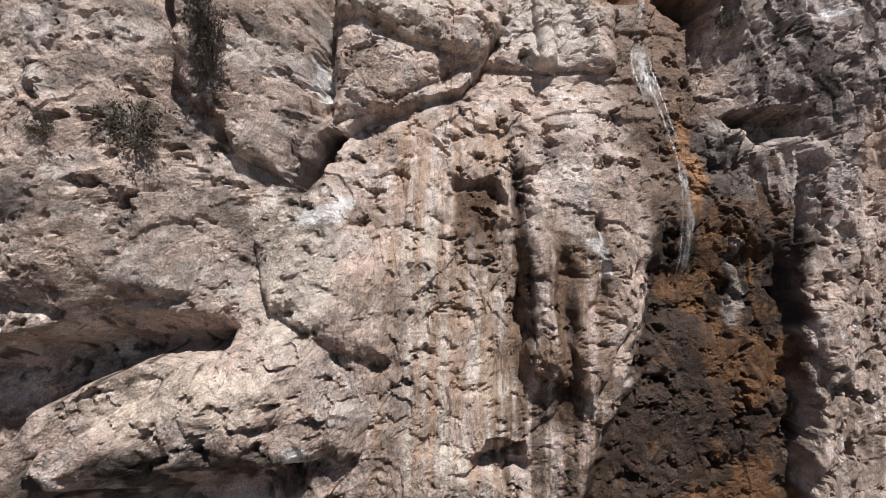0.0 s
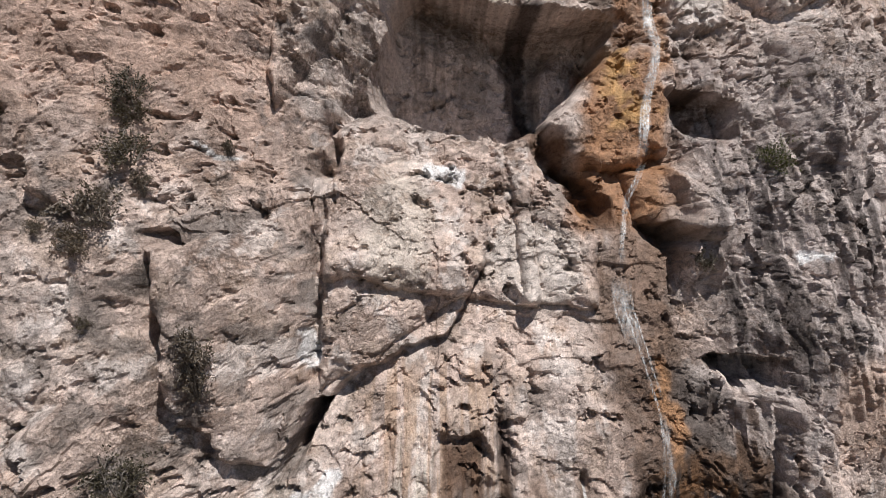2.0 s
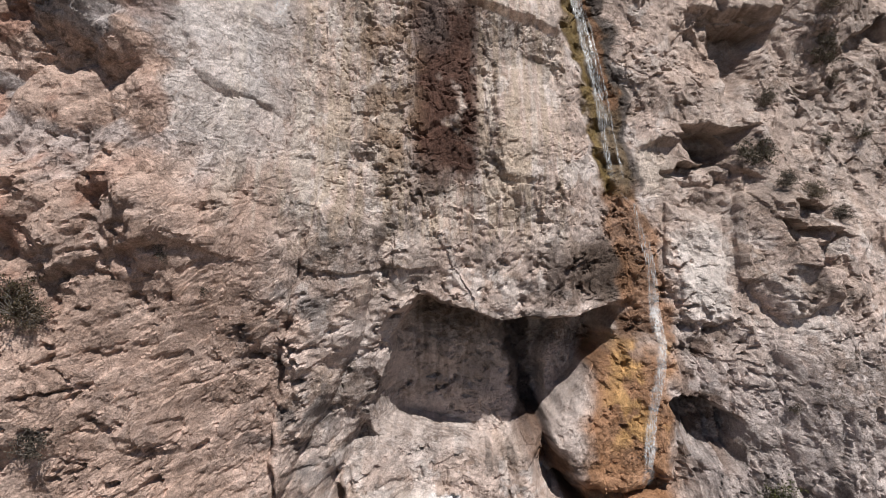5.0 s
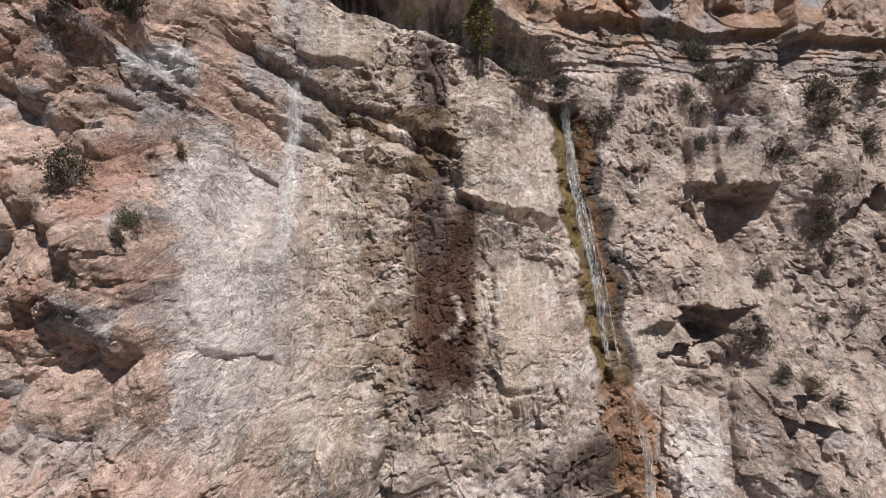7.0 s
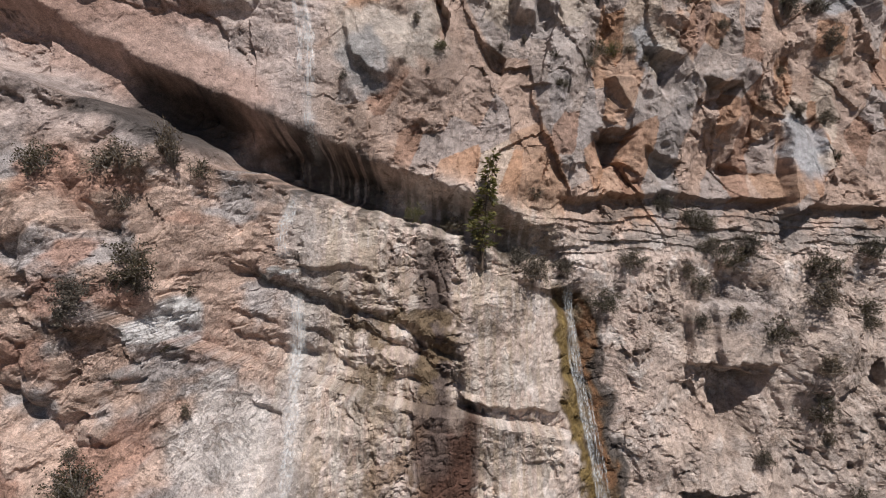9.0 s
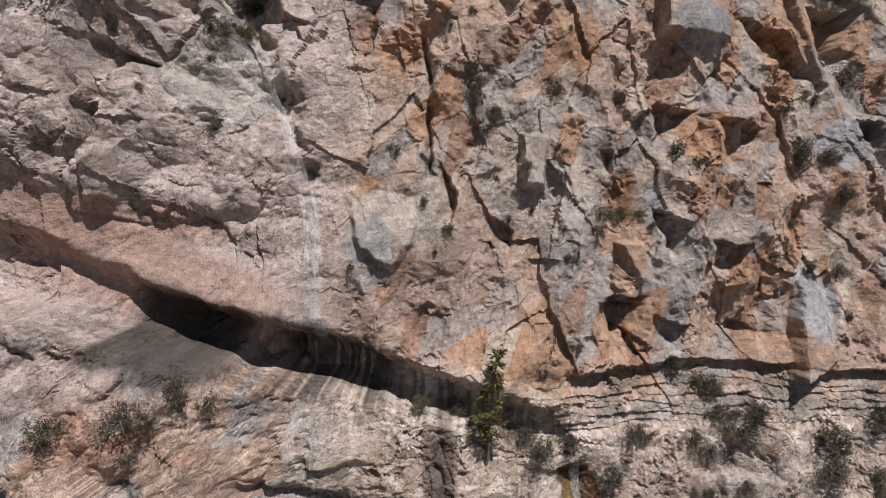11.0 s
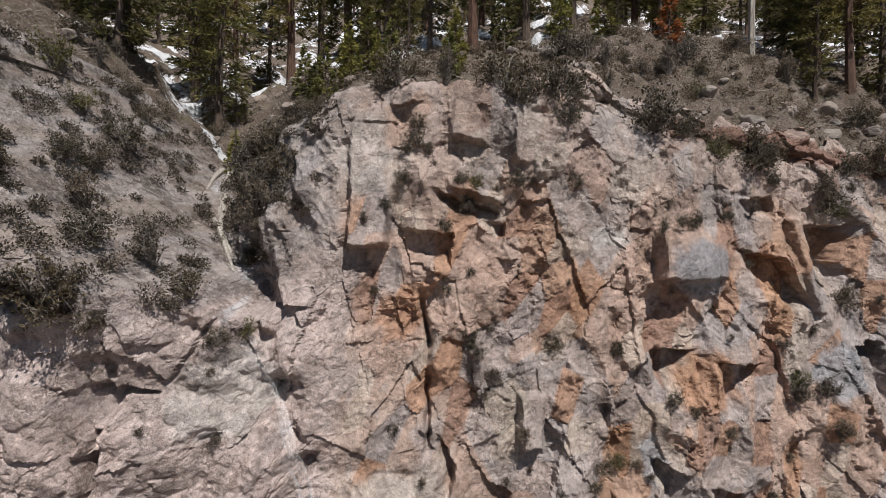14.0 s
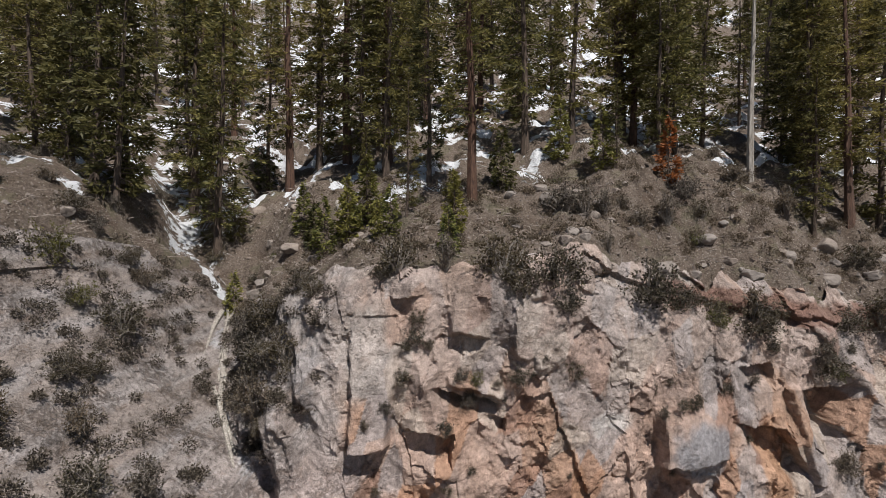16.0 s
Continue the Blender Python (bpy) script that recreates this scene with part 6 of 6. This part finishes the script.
for k, (dx, w, a, b, stuff) in enumerate(((0.0, 0.13, 0, 7, WATER), (0.16, 0.08, 0, 6, WATER), (-0.09, 0.06, 1, 6, WATER), (0.30, 0.05, 2, 7, WATER), (0.02, 0.09, 6, 11, WATER), (-0.12, 0.05, 7, 11, WATER),
                                          (0.13, 0.05, 8, 12, WATER), (0.0, 0.15, 9, 14, SPRAY), (0.05, 0.06, 10, 14, WATER), (-0.17, 0.05, 11, 14, WATER), (0.0, 0.08, 13, 17, WATER), (0.1, 0.05, 13, 16, WATER),
                                          (0.0, 0.045, 16, 22, WATER), (-0.2, 0.05, 16, 19, WATER), (0.18, 0.04, 16, 20, WATER), (-0.05, 0.22, 16, 19, SPRAY), (0.05, 0.10, 19, 22, SPRAY))):
    strand([(x + dx, z) for x, z in STREAM[a:b]], w, waterfall, stuff, "strand", 0.012, 60 + k)
plume = tagged(new("waterfall"), "hazy white water plume falling past the overhang", "waterfall")
FALL = [(-5.9, 50.2), (-5.6, 49.4), (-5.1, 48.4), (-4.7, 47.2), (-4.3, 46.1), (-4.0, 44.7), (-3.95, 43.3), (-3.95, 41.0), (-4.0, 40.2), (-4.4, 39.2), (-4.4, 38.1), (-4.05, 37.4), (-3.95, 35.4), (-3.8, 32.0)]
for k, (dx, w, a, b) in enumerate(((0.0, 0.16, 0, 5), (0.12, 0.09, 2, 6), (-0.15, 0.10, 3, 7), (0.08, 0.20, 4, 8), (0.0, 0.12, 8, 11), (0.10, 0.18, 8, 11), (0.0, 0.22, 11, 14), (0.1, 0.14, 11, 13))):
    strand([(x + dx, z) for x, z in FALL[a:b]], w, plume, SPRAY if a not in (0, 8) else WATER, "strand", 0.006, 80 + k, 0.10)


# ---- fallen logs and loose rocks ----
def log(seed, length, girth, label):
    r = np.random.default_rng(seed)
    bend = r.normal(0, 0.03, 2)
    n = 9
    path = [Vector((length * (k / (n - 1) - 0.5), bend[0] * length * math.sin(k * 0.6), bend[1] * length * math.sin(k * 0.5))) for k in range(n)]
    root = tagged(new("fallen_log"), label, "log")
    part("bole", *tube(path, [girth * (1 - 0.07 * k) * r.uniform(0.9, 1.1) for k in range(n)], 7), DEADWOOD, root)
    stubs = []
    for k in range(5):
        p = path[r.integers(1, n - 1)]
        way = Vector(r.normal(0, 1, 3)).normalized()
        stubs.append(tube([p, p + way * girth * r.uniform(2, 6)], [girth * 0.25, girth * 0.08], 4))
    part("stubs", *join(stubs), DEADWOOD, root)
    return root


LOGS = [log(31, 3.6, 0.13, "bleached fallen tree trunk on the ground"), log(32, 2.2, 0.08, "thin bleached fallen branch wood"), log(33, 5.0, 0.16, "long grey fallen trunk with broken stubs")]
GULLY_BED = [(52.0, -7.2), (53.9, -9.4), (56.5, -10.9), (58.0, -11.5)]
gully_rng = np.random.default_rng(14)
for j in range(18):
    za = gully_rng.uniform(53.4, 57.0)
    zb = za - gully_rng.uniform(0.8, 1.7)
    xa, xb = (float(along(np.array([q]), GULLY_BED)[0]) + gully_rng.normal(0.1, 0.16) for q in (za, zb))
    k = int(gully_rng.choice(2))
    a, b = surface(xa, za), surface(xb, zb)
    a.y, b.y = a.y - 0.12, b.y - 0.12
    turn = Vector((1, 0, 0)).rotation_difference((b - a).normalized()).to_matrix().to_4x4()
    s = (b - a).length / (3.6, 2.2, 5.0)[k]
    plant(LOGS, k, Matrix.Translation((a + b) / 2) @ turn @ scaled(min(s, 1.0)), "logs in the gully")
for k in range(30):
    y = rng.uniform(26.5, 46)
    x = rng.uniform(-0.75, 0.8) * y
    if y < float(np.interp(x, RIM_X, _y)) + 2.5:
        continue
    ang = rng.uniform(0, math.pi)
    c = int(rng.choice(3, p=[0.35, 0.5, 0.15]))
    half = (1.8, 1.1, 2.5)[c] * 0.8
    d = Vector((math.cos(ang), math.sin(ang), 0))
    a, b = ground_at(x - d.x * half, y - d.y * half), ground_at(x + d.x * half, y + d.y * half)
    turn = Vector((1, 0, 0)).rotation_difference((b - a).normalized()).to_matrix().to_4x4()
    plant(LOGS, c, Matrix.Translation((a + b) / 2 + Vector((0, 0, 0.06))) @ turn @ scaled(rng.uniform(0.5, 0.9)), "logs on the slope")


def boulder(seed, label):
    """An angular block of limestone about half a metre across."""
    r = np.random.default_rng(seed)
    bm = bmesh.new()
    bmesh.ops.create_icosphere(bm, subdivisions=3, radius=0.3)
    planes = [(Vector(r.normal(0, 1, 3)).normalized(), r.uniform(0.17, 0.27)) for _ in range(14)]
    for v in bm.verts:
        for nrm, d in planes:
            over = v.co.dot(nrm) - d
            if over > 0:
                v.co -= nrm * over
        v.co += v.co.normalized() * 0.015 * noise.noise(v.co * 9 + Vector((seed, 0, 0)))
        v.co.z *= 0.9
    me = bpy.data.meshes.new("boulder")
    bm.to_mesh(me)
    bm.free()
    me.materials.append(STONE)
    return tagged(new("boulder", me), label, "rock")


def stone_material():
    k = Nodes("loose_stone")
    rnd = k.t.nodes.new("ShaderNodeObjectInfo").outputs["Random"]
    col = k.mix(k.map(k.noise(5.0, 7.0, 0.7), 0.3, 0.7, 0, 1), (0.16, 0.125, 0.105, 1), (0.36, 0.30, 0.255, 1))
    col = k.mix(k.math("MULTIPLY", rnd, 0.6), col, (0.24, 0.225, 0.215, 1))
    return k.done(col, 0.9, k.bump(k.noise(14.0, 6.0, 0.7), 0.7, 0.05), Specular_IOR_Level=0.15)


STONE = stone_material()
BOULDERS = [boulder(41, "angular pale limestone block on the slope"), boulder(42, "flat pinkish limestone slab on the slope"), boulder(43, "small grey limestone rock on the slope")]
for k in range(130):
    x = rng.uniform(-16, 24)
    edge = float(np.interp(x, RIM_X, _y))
    y = edge + 0.4 + rng.exponential(3.2)
    on_slope(BOULDERS, int(rng.choice(3)), x, y, rng.uniform(0.3, 1.5) ** 1.5, "loose rocks on the slope", rng.uniform(0.6, 1.1), 0.03)


# grit, stones and dead twigs strewn over the slope, too many to count
bits, faces = [], []
for k in range(5200):
    x = rng.uniform(-17, 24)
    y = float(np.interp(x, RIM_X, _y)) + 0.2 + rng.exponential(4.5)
    bits.append((x, y))
xs, ys = np.array(bits).T
zs = slope_height(xs, ys)
verts = []
for k in range(len(xs)):
    p = Vector((xs[k], ys[k], zs[k]))
    n0 = len(verts)
    if k % 4 == 0:
        d = Vector((rng.normal(), rng.normal(), 0.25 * rng.normal())).normalized() * rng.uniform(0.2, 0.7)
        side = Vector((-d.y, d.x, 0)).normalized() * 0.018
        verts += [p - d, p + side + Vector((0, 0, 0.02)), p + d + Vector((0, 0, 0.08)), p - side]
        faces += [(n0, n0 + 1, n0 + 2), (n0, n0 + 2, n0 + 3), (n0, n0 + 3, n0 + 1), (n0 + 1, n0 + 3, n0 + 2)]
    else:
        s = 0.03 + 0.10 * rng.random() ** 3
        q = [Vector(rng.normal(0, 1, 3)).normalized() * s for _ in range(3)]
        verts += [p + q[0] * 1.3, p + q[1] * 1.3, p + q[2] * 1.3, p + Vector((0, 0, s)), p - Vector((0, 0, s))]
        faces += [(n0, n0 + 1, n0 + 3), (n0 + 1, n0 + 2, n0 + 3), (n0 + 2, n0, n0 + 3), (n0 + 1, n0, n0 + 4), (n0 + 2, n0 + 1, n0 + 4), (n0, n0 + 2, n0 + 4)]
litter = bpy.data.meshes.new("litter")
litter.from_pydata([tuple(v) for v in verts], [], faces)
litter.materials.append(STONE)
tagged(new("litter", litter), "grit, stones and dead twigs strewn over the slope", "litter", kind="stuff")
